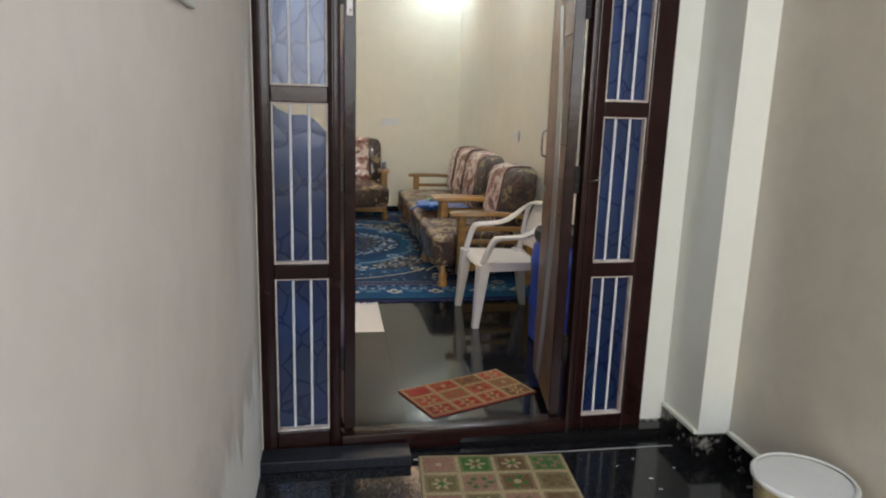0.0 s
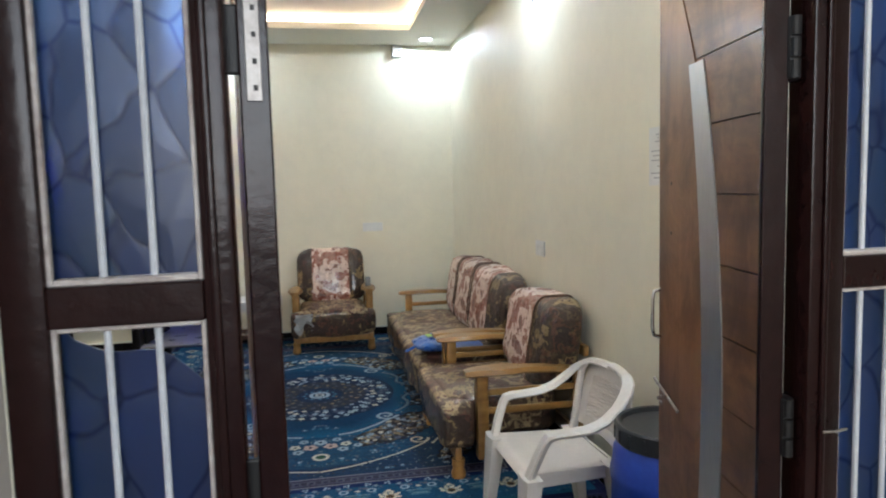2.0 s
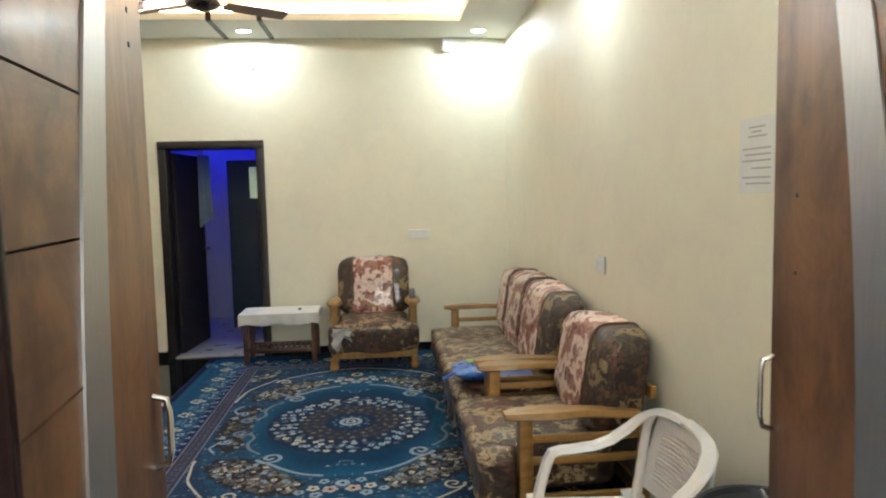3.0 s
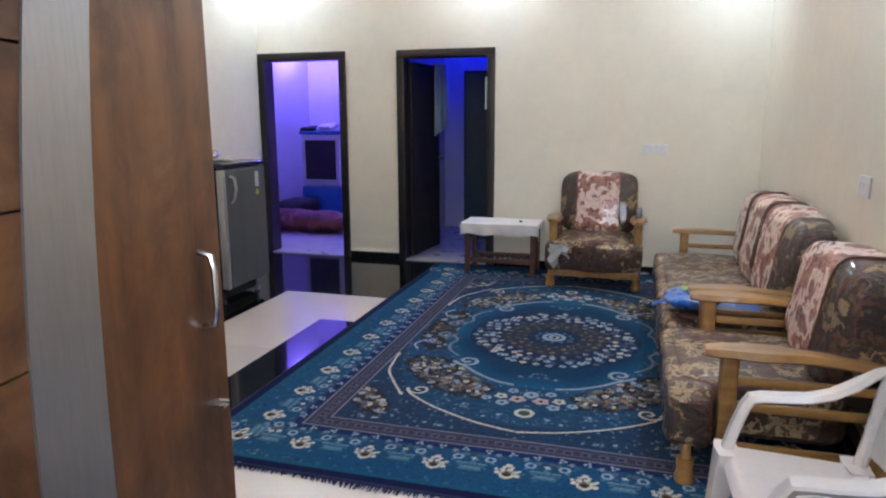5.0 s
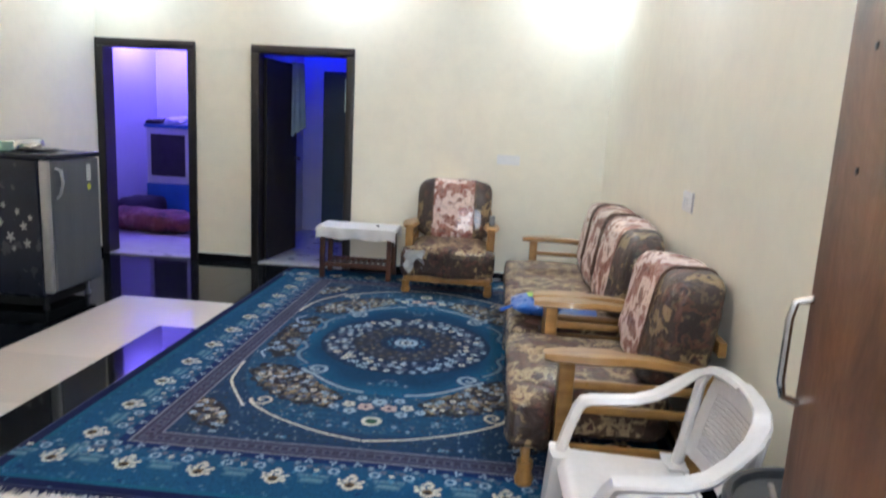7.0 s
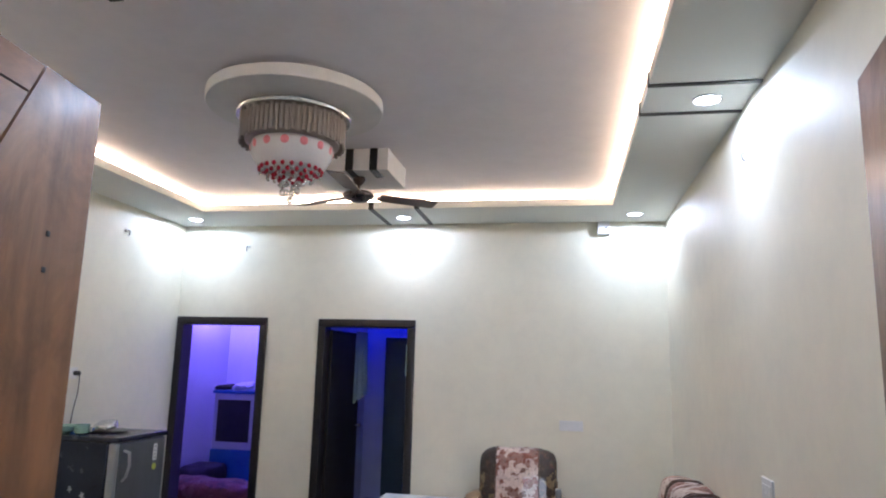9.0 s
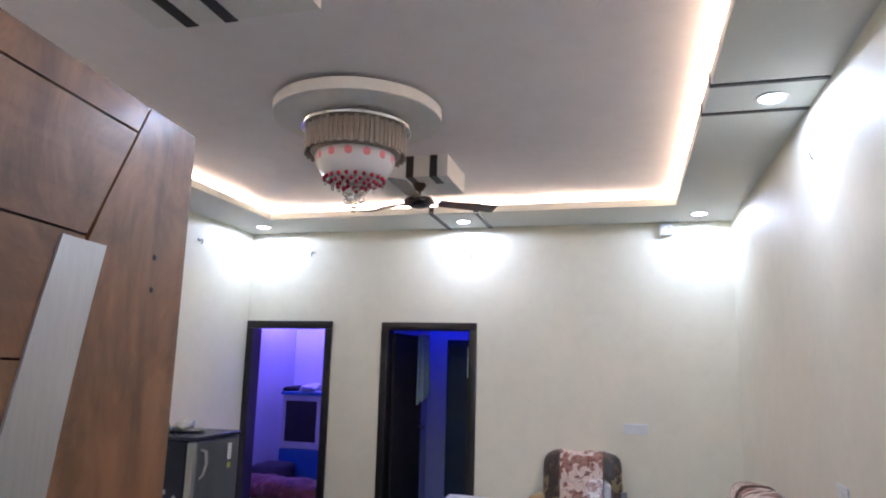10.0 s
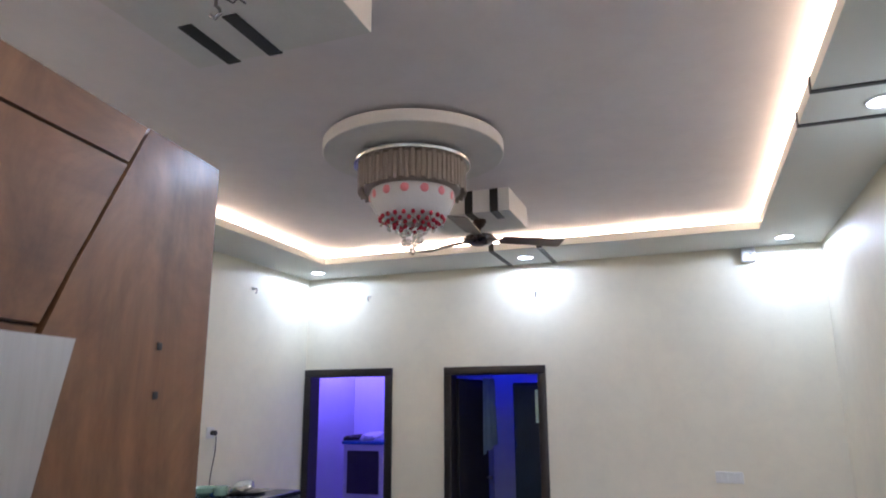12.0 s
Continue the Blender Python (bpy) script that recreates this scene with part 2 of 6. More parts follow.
STEEL = surface("brushed_steel_strip", (0.42, 0.42, 0.43), (0.56, 0.56, 0.57), 3, 180, 0.38, 0.08, 0.9, 0.08, (1, 1, 0.1))
CHROME = surface("chrome", (0.5, 0.5, 0.5), (0.7, 0.7, 0.68), 10, 90, 0.2, 0.08, 1.0, 0.05)
RUSTY = surface("dull_steel_hardware", (0.16, 0.14, 0.13), (0.36, 0.34, 0.32), 14, 80, 0.4, 0.1, 0.8)
BLACK_MATT = surface("matt_black_strip", (0.006, 0.006, 0.006), (0.014, 0.013, 0.013), 8, 60, 0.5)
PLASTIC_WHITE = surface("white_chair_plastic", (0.58, 0.54, 0.51), (0.70, 0.66, 0.63), 5, 60, 0.32, 0.08, relief=0.1, coat=0.15)
SWITCH_WHITE = surface("switch_plastic", (0.68, 0.68, 0.66), (0.8, 0.8, 0.78), 9, 60, 0.35, relief=0.02)
BARREL_BLUE = surface("blue_barrel_plastic", (0.008, 0.035, 0.28), (0.016, 0.06, 0.40), 5, 40, 0.4, 0.1, relief=0.2)
LID_BLACK = surface("black_lid_plastic", (0.012, 0.013, 0.015), (0.03, 0.032, 0.036), 6, 60, 0.4)
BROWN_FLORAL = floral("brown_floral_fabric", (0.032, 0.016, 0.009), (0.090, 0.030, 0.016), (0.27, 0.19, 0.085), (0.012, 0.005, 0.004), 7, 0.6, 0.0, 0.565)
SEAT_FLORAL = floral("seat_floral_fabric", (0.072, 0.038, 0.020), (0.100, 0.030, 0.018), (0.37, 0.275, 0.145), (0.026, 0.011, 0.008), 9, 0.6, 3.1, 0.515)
PINK_FLORAL = floral("pink_floral_fabric", (0.76, 0.60, 0.53), (0.18, 0.048, 0.024), (0.25, 0.062, 0.032), (0.09, 0.024, 0.015), 5.2, 0.5, 7.7, 0.525)
PIPING = surface("brown_piping", (0.06, 0.026, 0.015), (0.11, 0.055, 0.032), 20, 90, 0.5)
FRIDGE_GREY = surface("grey_fridge_steel", (0.13, 0.14, 0.155), (0.19, 0.20, 0.215), 3, 160, 0.34, 0.06, 0.55, 0.03, (1, 1, 0.08))
FRIDGE_EDGE = surface("silver_fridge_edge", (0.34, 0.34, 0.35), (0.46, 0.46, 0.47), 4, 120, 0.35, 0.06, 0.5, 0.03)
FRIDGE_TOP = surface("dark_blue_fridge_top", (0.008, 0.010, 0.022), (0.02, 0.024, 0.045), 6, 60, 0.25)
CLOTH_WHITE = surface("white_cotton_cloth", (0.62, 0.61, 0.6), (0.76, 0.75, 0.74), 12, 150, 0.85, relief=0.5)
FAN_BROWN = surface("dark_brown_fan", (0.020, 0.011, 0.008), (0.05, 0.028, 0.02), 6, 60, 0.3)
BLADE_BROWN = surface("brown_fan_blade", (0.05, 0.026, 0.018), (0.10, 0.055, 0.04), 6, 60, 0.35)
DISC_WHITE = surface("white_gypsum", (0.70, 0.68, 0.66), (0.78, 0.76, 0.74), 9, 90, 0.6, relief=0.12)
BAG_BLUE = surface("blue_plastic_bag", (0.015, 0.07, 0.34), (0.03, 0.16, 0.55), 9, 40, 0.3, relief=0.4, coat=0.3)
BAG_GREEN = surface("lime_print", (0.20, 0.42, 0.05), (0.32, 0.55, 0.08), 9, 40, 0.4)
PAPER = surface("white_paper", (0.68, 0.68, 0.66), (0.78, 0.78, 0.76), 7, 90, 0.8, relief=0.05)
INK = surface("grey_print", (0.38, 0.38, 0.39), (0.5, 0.5, 0.51), 20, 200, 0.8, relief=0)
COOLER_WHITE = surface("cooler_body_plastic", (0.5, 0.5, 0.52), (0.64, 0.64, 0.66), 5, 60, 0.45)
COOLER_BLUE = surface("cooler_tank_plastic", (0.02, 0.10, 0.30), (0.04, 0.16, 0.4), 5, 60, 0.4)
GRILLE_DARK = surface("dark_grille", (0.014, 0.012, 0.016), (0.04, 0.034, 0.045), 9, 70, 0.6)
MATTRESS = floral("mauve_blanket", (0.20, 0.05, 0.035), (0.11, 0.028, 0.022), (0.30, 0.12, 0.085), (0.07, 0.018, 0.015), 5, 0.0, 2.0)
BED_SHEET = surface("pale_floor_sheet", (0.42, 0.40, 0.44), (0.55, 0.52, 0.56), 6, 90, 0.8, relief=0.5)
DARK_BAG = surface("black_cloth_bag", (0.008, 0.007, 0.008), (0.025, 0.02, 0.022), 9, 80, 0.8, relief=0.5)
DARK_LEAF = surface("dark_brown_door_leaf", (0.006, 0.004, 0.003), (0.013, 0.008, 0.006), 4, 60, 0.7)
TOWEL = surface("green_towel", (0.22, 0.30, 0.24), (0.34, 0.42, 0.34), 9, 140, 0.9, relief=0.7)
TEAL_DARK = surface("dark_teal_cupboard", (0.006, 0.02, 0.035), (0.012, 0.04, 0.06), 4, 60, 0.4)
CYAN_PANE = surface("frosted_mirror_pane", (0.50, 0.74, 0.76), (0.62, 0.86, 0.88), 6, 60, 0.22, 0.05, 0.9)
CORRIDOR = paint("corridor_paint", (0.6, 0.6, 0.64), (0.5, 0.5, 0.54), 0.3)
CORRIDOR_TILE = surface("grey_corridor_tile", (0.3, 0.31, 0.33), (0.42, 0.43, 0.45), 6, 80, 0.3)
CABLE = surface("black_cable", (0.01, 0.01, 0.01), (0.025, 0.025, 0.025), 20, 90, 0.5)
RED_BEAD = surface("ruby_bead", (0.22, 0.008, 0.018), (0.36, 0.015, 0.035), 20, 90, 0.12, 0.05, relief=0, coat=0.5)
PINK_PRINT = surface("pink_flower_print", (0.5, 0.12, 0.14), (0.66, 0.2, 0.22), 20, 90, 0.3, relief=0)
BUCKET_WHITE = surface("white_bucket_plastic", (0.62, 0.64, 0.66), (0.74, 0.76, 0.78), 6, 70, 0.35)
BUCKET_YELLOW = surface("stained_bucket_side", (0.36, 0.30, 0.14), (0.52, 0.45, 0.26), 6, 70, 0.4)
WARM_LED = glow("warm_led_strip", (1.0, 0.70, 0.41), 36)
VIOLET_LED = glow("violet_led_tube", (0.30, 0.22, 1.0), 14)
COOL_LED = glow("cool_led_disc", (0.92, 0.97, 1.0), 25)


def glassy(name, colour, rough=0.05, trans=0.85):
    m, n, l, p = nodes_of(name)
    p.inputs["Base Color"].default_value = (*colour, 1)
    p.inputs["Roughness"].default_value, p.inputs["Transmission Weight"].default_value = rough, trans
    p.inputs["IOR"].default_value = 1.45
    vec = coords(n, l)
    bump(n, l, noise_tex(n, l, vec, 55, 3).outputs["Fac"], p, 0.15, 0.01)
    return m


CRYSTAL = glassy("smoky_crystal", (0.50, 0.44, 0.39), 0.10, 0.45)
SMOKE = surface("smoky_drum", (0.16, 0.13, 0.11), (0.30, 0.26, 0.22), 14, 60, 0.35, relief=0.1)
BOWL_GLASS = glassy("frosted_bowl_glass", (0.78, 0.76, 0.74), 0.25, 0.35)
CLEAR_BEAD = glassy("clear_bead", (0.9, 0.88, 0.84), 0.03, 0.8)
GREEN_GLASS = glassy("pale_green_glass", (0.6, 0.8, 0.7), 0.06, 0.7)
POLY_FILM = glassy("clear_polythene", (0.8, 0.8, 0.8), 0.15, 0.6)


def film_glass():
    """Blue stick-on film with a pebble print on window glass; light from behind glows through it."""
    m, n, l, p = nodes_of("blue_pebble_film_glass")
    vec = coords(n, l, (1, 1, 0.8))
    warp = noise_tex(n, l, vec, 7, 2)
    wv = n.new("ShaderNodeVectorMath")
    wv.operation = "MULTIPLY_ADD"
    wv.inputs[1].default_value = (0.07, 0.07, 0.07)
    l.new(warp.outputs["Color"], wv.inputs[0])
    l.new(vec, wv.inputs[2])
    v = n.new("ShaderNodeTexVoronoi")
    v.feature = "DISTANCE_TO_EDGE"
    v.inputs["Scale"].default_value = 10
    l.new(wv.outputs[0], v.inputs["Vector"])
    cell = n.new("ShaderNodeTexVoronoi")
    cell.inputs["Scale"].default_value = 10
    l.new(wv.outputs[0], cell.inputs["Vector"])
    edge = ramp(n, [(0.0, (0.003, 0.007, 0.026)), (0.035, (0.008, 0.022, 0.078))])
    l.new(v.outputs["Distance"], edge.inputs["Fac"])
    tone = n.new("ShaderNodeMix")
    tone.data_type, tone.blend_type = "RGBA", "MULTIPLY"
    tone.inputs[0].default_value = 0.35
    l.new(edge.outputs["Color"], tone.inputs[6])
    l.new(cell.outputs["Color"], tone.inputs[7])
    l.new(tone.outputs[2], p.inputs["Base Color"])
    p.inputs["Roughness"].default_value = 0.28
    p.inputs["Coat Weight"].default_value, p.inputs["Coat Roughness"].default_value = 0.65, 0.22
    bump(n, l, v.outputs["Distance"], p, 0.5, 0.01)
    tr = n.new("ShaderNodeBsdfTranslucent")
    gain = ramp(n, [(0.0, (0.10, 0.22, 0.62)), (0.05, (0.34, 0.55, 1.0))])
    l.new(v.outputs["Distance"], gain.inputs["Fac"])
    l.new(gain.outputs["Color"], tr.inputs["Color"])
    mx = n.new("ShaderNodeMixShader")
    mx.inputs[0].default_value = 0.05
    l.new(p.outputs[0], mx.inputs[1])
    l.new(tr.outputs[0], mx.inputs[2])
    fwd = n.new("ShaderNodeBsdfRefraction")
    fwd.inputs["Roughness"].default_value, fwd.inputs["IOR"].default_value = 0.40, 1.15
    l.new(gain.outputs["Color"], fwd.inputs["Color"])
    m2 = n.new("ShaderNodeMixShader")
    m2.inputs[0].default_value = 0.30
    l.new(mx.outputs[0], m2.inputs[1])
    l.new(fwd.outputs[0], m2.inputs[2])
    l.new(m2.outputs[0], n["Material Output"].inputs["Surface"])
    return m


FILM = film_glass()


def tinted(name, rough):
    """Colour woven into the mesh's own colour layer, with yarn grain."""
    m, n, l, p = nodes_of(name)
    at = n.new("ShaderNodeVertexColor")
    at.layer_name = "weave"
    vec = coords(n, l)
    g = noise_tex(n, l, vec, 220, 2)
    w = noise_tex(n, l, vec, 2.5, 4)
    mr = n.new("ShaderNodeMapRange")
    mr.inputs["To Min"].default_value, mr.inputs["To Max"].default_value = 0.65, 1.3
    l.new(g.outputs["Fac"], mr.inputs["Value"])
    mr2 = n.new("ShaderNodeMapRange")
    mr2.inputs["To Min"].default_value, mr2.inputs["To Max"].default_value = 0.8, 1.2
    l.new(w.outputs["Fac"], mr2.inputs["Value"])
    mm = n.new("ShaderNodeMath")
    mm.operation = "MULTIPLY"
    l.new(mr.outputs["Result"], mm.inputs[0])
    l.new(mr2.outputs["Result"], mm.inputs[1])
    hs = n.new("ShaderNodeHueSaturation")
    l.new(at.outputs["Color"], hs.inputs["Color"])
    l.new(mm.outputs[0], hs.inputs["Value"])
    l.new(hs.outputs["Color"], p.inputs["Base Color"])
    p.inputs["Roughness"].default_value = rough
    p.inputs["Specular IOR Level"].default_value = 0.15
    bump(n, l, g.outputs["Fac"], p, 0.4, 0.004)
    return m


RUG_PILE = tinted("woven_rug_pile", 0.95)
MAT_PILE = tinted("printed_door_mat", 0.9)

# ---- mesh helpers ----


def box(bm, lo, hi, bev=0.0, seg=2):
    c = [(a + b) / 2 for a, b in zip(lo, hi)]
    s = [abs(b - a) for a, b in zip(lo, hi)]
    r = bmesh.ops.create_cube(bm, size=1, matrix=Matrix.Translation(c) @ Matrix.Diagonal((*s, 1)))
    if bev:
        edges = list({e for v in r["verts"] for e in v.link_edges})
        bmesh.ops.bevel(bm, geom=edges, offset=min(bev, min(s) * 0.45), segments=seg, affect="EDGES", profile=0.5)
    return bm


def boxes(*items, bev=0.0):
    bm = bmesh.new()
    for lo, hi in items:
        box(bm, lo, hi, bev)
    return bm


def loft(bm, rings, caps=True, close=False):
    vs = [[bm.verts.new(p) for p in ring] for ring in rings]
    n = len(vs[0])
    pairs = list(zip(vs, vs[1:])) + ([(vs[-1], vs[0])] if close else [])
    for a, b in pairs:
        for i in range(n):
            bm.faces.new((a[i], a[(i + 1) % n], b[(i + 1) % n], b[i]))
    if caps and not close:
        bm.faces.new(vs[0][::-1])
        bm.faces.new(vs[-1])
    return bm


def tube(bm, pts, r, seg=8, flat=1.0, closed=False):
    """A round or flattened bar along a line of points; r is one radius or one for each point."""
    pts = [Vector(p) for p in pts]
    rs = r if isinstance(r, (list, tuple)) else [r] * len(pts)
    rings, side = [], None
    for i, p in enumerate(pts):
        a = pts[i - 1] if i or closed else p
        b = pts[(i + 1) % len(pts)] if i + 1 < len(pts) or closed else p
        d = (b - a).normalized()
        if side is None:
            side = d.cross(Vector((0, 0, 1)))
            if side.length < 0.1:
                side = d.cross(Vector((0, 1, 0)))
        side = (side - d * side.dot(d)).normalized()
        up = side.cross(d)
        rings.append([p + side * math.cos(k * math.tau / seg) * rs[i] + up * math.sin(k * math.tau / seg) * rs[i] * flat for k in range(seg)])
    return loft(bm, rings, True, closed)


def lathe(bm, profile, seg=32, centre=(0, 0, 0), caps=True):
    cx, cy, cz = centre
    return loft(bm, [[(cx + r * math.cos(k * math.tau / seg), cy + r * math.sin(k * math.tau / seg), cz + z) for k in range(seg)] for r, z in profile], caps)


def sheet(bm, f, nu, nv, thick=0.0):
    vs = [[bm.verts.new(f(i / nu, j / nv)) for j in range(nv + 1)] for i in range(nu + 1)]
    faces = [bm.faces.new((vs[i][j], vs[i + 1][j], vs[i + 1][j + 1], vs[i][j + 1])) for i in range(nu) for j in range(nv)]
    if thick:
        bmesh.ops.recalc_face_normals(bm, faces=faces)
        bmesh.ops.solidify(bm, geom=faces, thickness=thick)
    return bm


def cushion(bm, centre, half, e=0.45, nu=40, nv=24, wobble=0.006, lean=0.0, seed=0.0):
    """A puffy block: a superellipsoid whose rings run along y, so that panels can follow y."""
    cx, cy, cz = centre
    hx, hy, hz = half

    def sp(c, k):
        return math.copysign(abs(c) ** k, c)
    rings = []
    for i in range(1, nu):
        t = -math.pi / 2 + math.pi * i / nu
        ring = []
        for j in range(nv):
            a = math.tau * j / nv
            x, z = hx * sp(math.cos(a), e) * sp(math.cos(t), e * 0.7), hz * sp(math.sin(a), e) * sp(math.cos(t), e * 0.7)
            y = hy * sp(math.sin(t), e * 1.25)
            w = wobble * (noise.noise((x * 7 + seed, y * 7, z * 7)) * 1.2 + 0.5 * noise.noise((x * 19, y * 19 + seed, z * 19)))
            ring.append((cx + x + lean * z + w, cy + y, cz + z + w))
        rings.append(ring)
    return loft(bm, rings)


def finish(name, bm, mats, smooth=True, angle=35):
    me = bpy.data.meshes.new(name)
    bmesh.ops.recalc_face_normals(bm, faces=bm.faces)
    if smooth:
        lim = radians(angle)
        for f in bm.faces:
            f.smooth = True
        for e in bm.edges:
            if len(e.link_faces) != 2:
                e.smooth = False
                continue
            ang, (fa, fb) = e.calc_face_angle(0), e.link_faces
            lo_a, hi_a = sorted((fa.calc_area(), fb.calc_area()))
            e.smooth = ang < lim and not (ang > 0.18 and hi_a > 14 * lo_a)
    bm.to_mesh(me)
    bm.free()
    for m in mats if isinstance(mats, (list, tuple)) else [mats]:
        me.materials.append(m)
    return me


def part(name, bm, material, parent, label="", smooth=True, angle=35):
    ob = new(name, finish(name, bm, material, smooth, angle))
    ob.parent = parent
    return tagged(ob, label) if label else ob


def thing(name, label, category, place=(0, 0, 0), rz=0.0, group=""):
    ob = new(name)
    ob.empty_display_size = 0.1
    ob.matrix_world = pose(*place, 0, 0, rz)
    return tagged(ob, label, category, group)


def single(name, bm, material, label, category, place=(0, 0, 0), rz=0.0, group="", smooth=True):
    ob = new(name, finish(name, bm, material, smooth))
    ob.matrix_world = pose(*place, 0, 0, rz)
    return tagged(ob, label, category, group)


def setting(name, bm, material, label="", smooth=False):
    ob = new(name, finish(name, bm, material, smooth))
    return tagged(ob, label, kind="structure")


# ---- the large structure: sitting room ----
D1, D2 = (-2.735, -1.755, 2.078), (-1.212, -0.232, 2.072)   # back doors: outer frame left, right, top
T = 0.15
floor = setting("floor", boxes(((ROOM_L, ROOM_F - 0.1, -0.12), (ROOM_R, ROOM_B + 0.02, -0.012))), SKIRT, "black granite and white tile sitting room floor")
setting("wall_north", boxes(
    ((ROOM_L - T, ROOM_B, -0.1), (D1[0], ROOM_B + T, 3.35)),
    ((D1[0], ROOM_B, D1[2]), (D1[1], ROOM_B + T, 3.35)),
    ((D1[1], ROOM_B, -0.1), (D2[0], ROOM_B + T, 3.35)),
    ((D2[0], ROOM_B, D2[2]), (D2[1], ROOM_B + T, 3.35)),
    ((D2[1], ROOM_B, -0.1), (ROOM_R + T, ROOM_B + T, 3.35))), CREAM, "cream painted back wall with two doorways")
setting("wall_east", boxes(((ROOM_R, ROOM_F - 0.12, -0.1), (ROOM_R + T, ROOM_B, 3.35))), CREAM, "cream painted plain side wall")
setting("wall_west", boxes(((ROOM_L - T, ROOM_F - 0.12, -0.1), (ROOM_L, ROOM_B, 3.35))), CREAM, "cream painted plain side wall")
FX0, FX1, FTOP = 0.242, 1.858, 2.10      # entrance frame: left, right, top
setting("wall_south", boxes(
    ((ROOM_L, ROOM_F - 0.12, -0.1), (FX0, ROOM_F, 3.35)),
    ((FX0, ROOM_F - 0.12, FTOP), (FX1, ROOM_F, 3.35)),
    ((FX1, 2.862, -0.1), (ROOM_R, ROOM_F + 0.10, 3.35))), CREAM, "cream painted front wall round the entrance")
setting("wall_facing", boxes(((FX1 + 0.002, 2.842, -0.1), (ROOM_R, 2.861, 3.0))), PILLAR_WHITE, "white painted wall beside the entrance frame")
setting("ceiling", boxes(((ROOM_L - T, ROOM_F - 0.12, CEIL), (ROOM_R + T, ROOM_B + T, CEIL + 0.12))), PLASTER, "grey white plaster ceiling")
LIP = SOFFIT + 0.065
for lo, hi in (((ROOM_L, ROOM_F, SOFFIT), (COVE_L, ROOM_B, LIP)), ((COVE_R, ROOM_F, SOFFIT), (ROOM_R, ROOM_B, LIP)),
               ((COVE_L, ROOM_F, SOFFIT), (COVE_R, COVE_F, LIP)), ((COVE_L, COVE_B, SOFFIT), (COVE_R, ROOM_B, LIP))):
    setting("ceiling_soffit", boxes((lo, hi)), SOFFIT_PAINT, "dropped gypsum border with a lit cove")
LED_Z = LIP + 0.004
tagged(setting("cove_light", boxes(
    ((COVE_L - 0.055, COVE_F - 0.03, LED_Z), (COVE_L - 0.03, COVE_B + 0.055, LED_Z + 0.016)),
    ((COVE_R + 0.03, COVE_F - 0.03, LED_Z), (COVE_R + 0.055, COVE_B + 0.055, LED_Z + 0.016)),
    ((COVE_L - 0.03, COVE_B + 0.03, LED_Z), (COVE_R + 0.03, COVE_B + 0.055, LED_Z + 0.016)),
    ((COVE_L - 0.03, COVE_F - 0.055, LED_Z), (COVE_R + 0.03, COVE_F - 0.03, LED_Z + 0.016))), WARM_LED, "warm white strip light in the ceiling cove"), category="light")

# skirting along the back, side and front walls
SK = 0.065
setting("baseboard", boxes(
    ((D1[1] + 0.002, ROOM_B - 0.012, 0), (D2[0] - 0.002, ROOM_B, SK)),
    ((D2[1] + 0.002, ROOM_B - 0.012, 0), (ROOM_R, ROOM_B, SK)),
    ((ROOM_R - 0.012, ROOM_F, 0), (ROOM_R, ROOM_B - 0.014, SK)),
    ((ROOM_L, ROOM_F, 0), (ROOM_L + 0.012, ROOM_B - 0.02, SK)),
    ((ROOM_L + 0.014, ROOM_F, 0), (FX0 - 0.01, ROOM_F + 0.012, SK))), SKIRT, "black stone skirting")
setting("trim", boxes(
    ((D1[1] + 0.004, ROOM_B - 0.016, SK + 0.001), (D2[0] - 0.004, ROOM_B, SK + 0.012)),
    ((D2[1] + 0.004, ROOM_B - 0.016, SK + 0.001), (ROOM_R - 0.02, ROOM_B, SK + 0.012))), WHITE_PAINT, "thin white plaster edge above the skirting")


def inner_door(name, d, label):
    x0, x1, top = d
    w, y0, y1 = 0.075, ROOM_B - 0.025, ROOM_B + T + 0.01
    ob = tagged(new(name), label, kind="structure")
    part("door_frame", boxes(((x0, y0, 0), (x0 + w, y1, top - w)), bev=0.006), BLACK_FRAME, ob)
    part("door_frame", boxes(((x1 - w, y0, 0), (x1, y1, top - w)), bev=0.006), BLACK_FRAME, ob)
    part("lintel", boxes(((x0, y0, top - w), (x1, y1, top)), bev=0.006), BLACK_FRAME, ob)
    return ob


inner_door("door_1", D1, "dark framed open doorway to a violet-lit bedroom")
inner_door("door_2", D2, "dark framed open doorway to a blue-lit passage")
setting("threshold", boxes(((D1[0] + 0.075, ROOM_B - 0.03, -0.01), (D1[1] - 0.075, ROOM_B + T, 0.012))), PALE_SILL, "pale stone threshold of the bedroom")
setting("threshold", boxes(((D2[0] + 0.075, ROOM_B - 0.03, -0.01), (D2[1] - 0.075, ROOM_B + T, 0.012))), PALE_SILL, "pale stone threshold of the passage")

# bedroom behind door 1 and passage behind door 2
BY = ROOM_B + T
setting("bedroom_wall", boxes(((-3.95, BY, -0.1), (-3.80, 12.2, 3.0)), ((-3.80, 12.05, -0.1), (-1.55, 12.2, 3.0)), ((-1.55, BY, -0.1), (-1.45, 12.2, 3.0)),
                              ((-3.80, BY, -0.1), (-2.90, BY + 0.03, 3.0))), ROOM_WHITE, "white walls of the violet-lit bedroom")
setting("bedroom_ceiling", boxes(((-3.95, BY, 3.0), (-1.45, 12.2, 3.1))), ROOM_WHITE)
setting("bedroom_floor", boxes(((-3.95, BY, -0.1), (-1.45, 12.2, 0.0))), BED_SHEET, "pale bedroom floor")
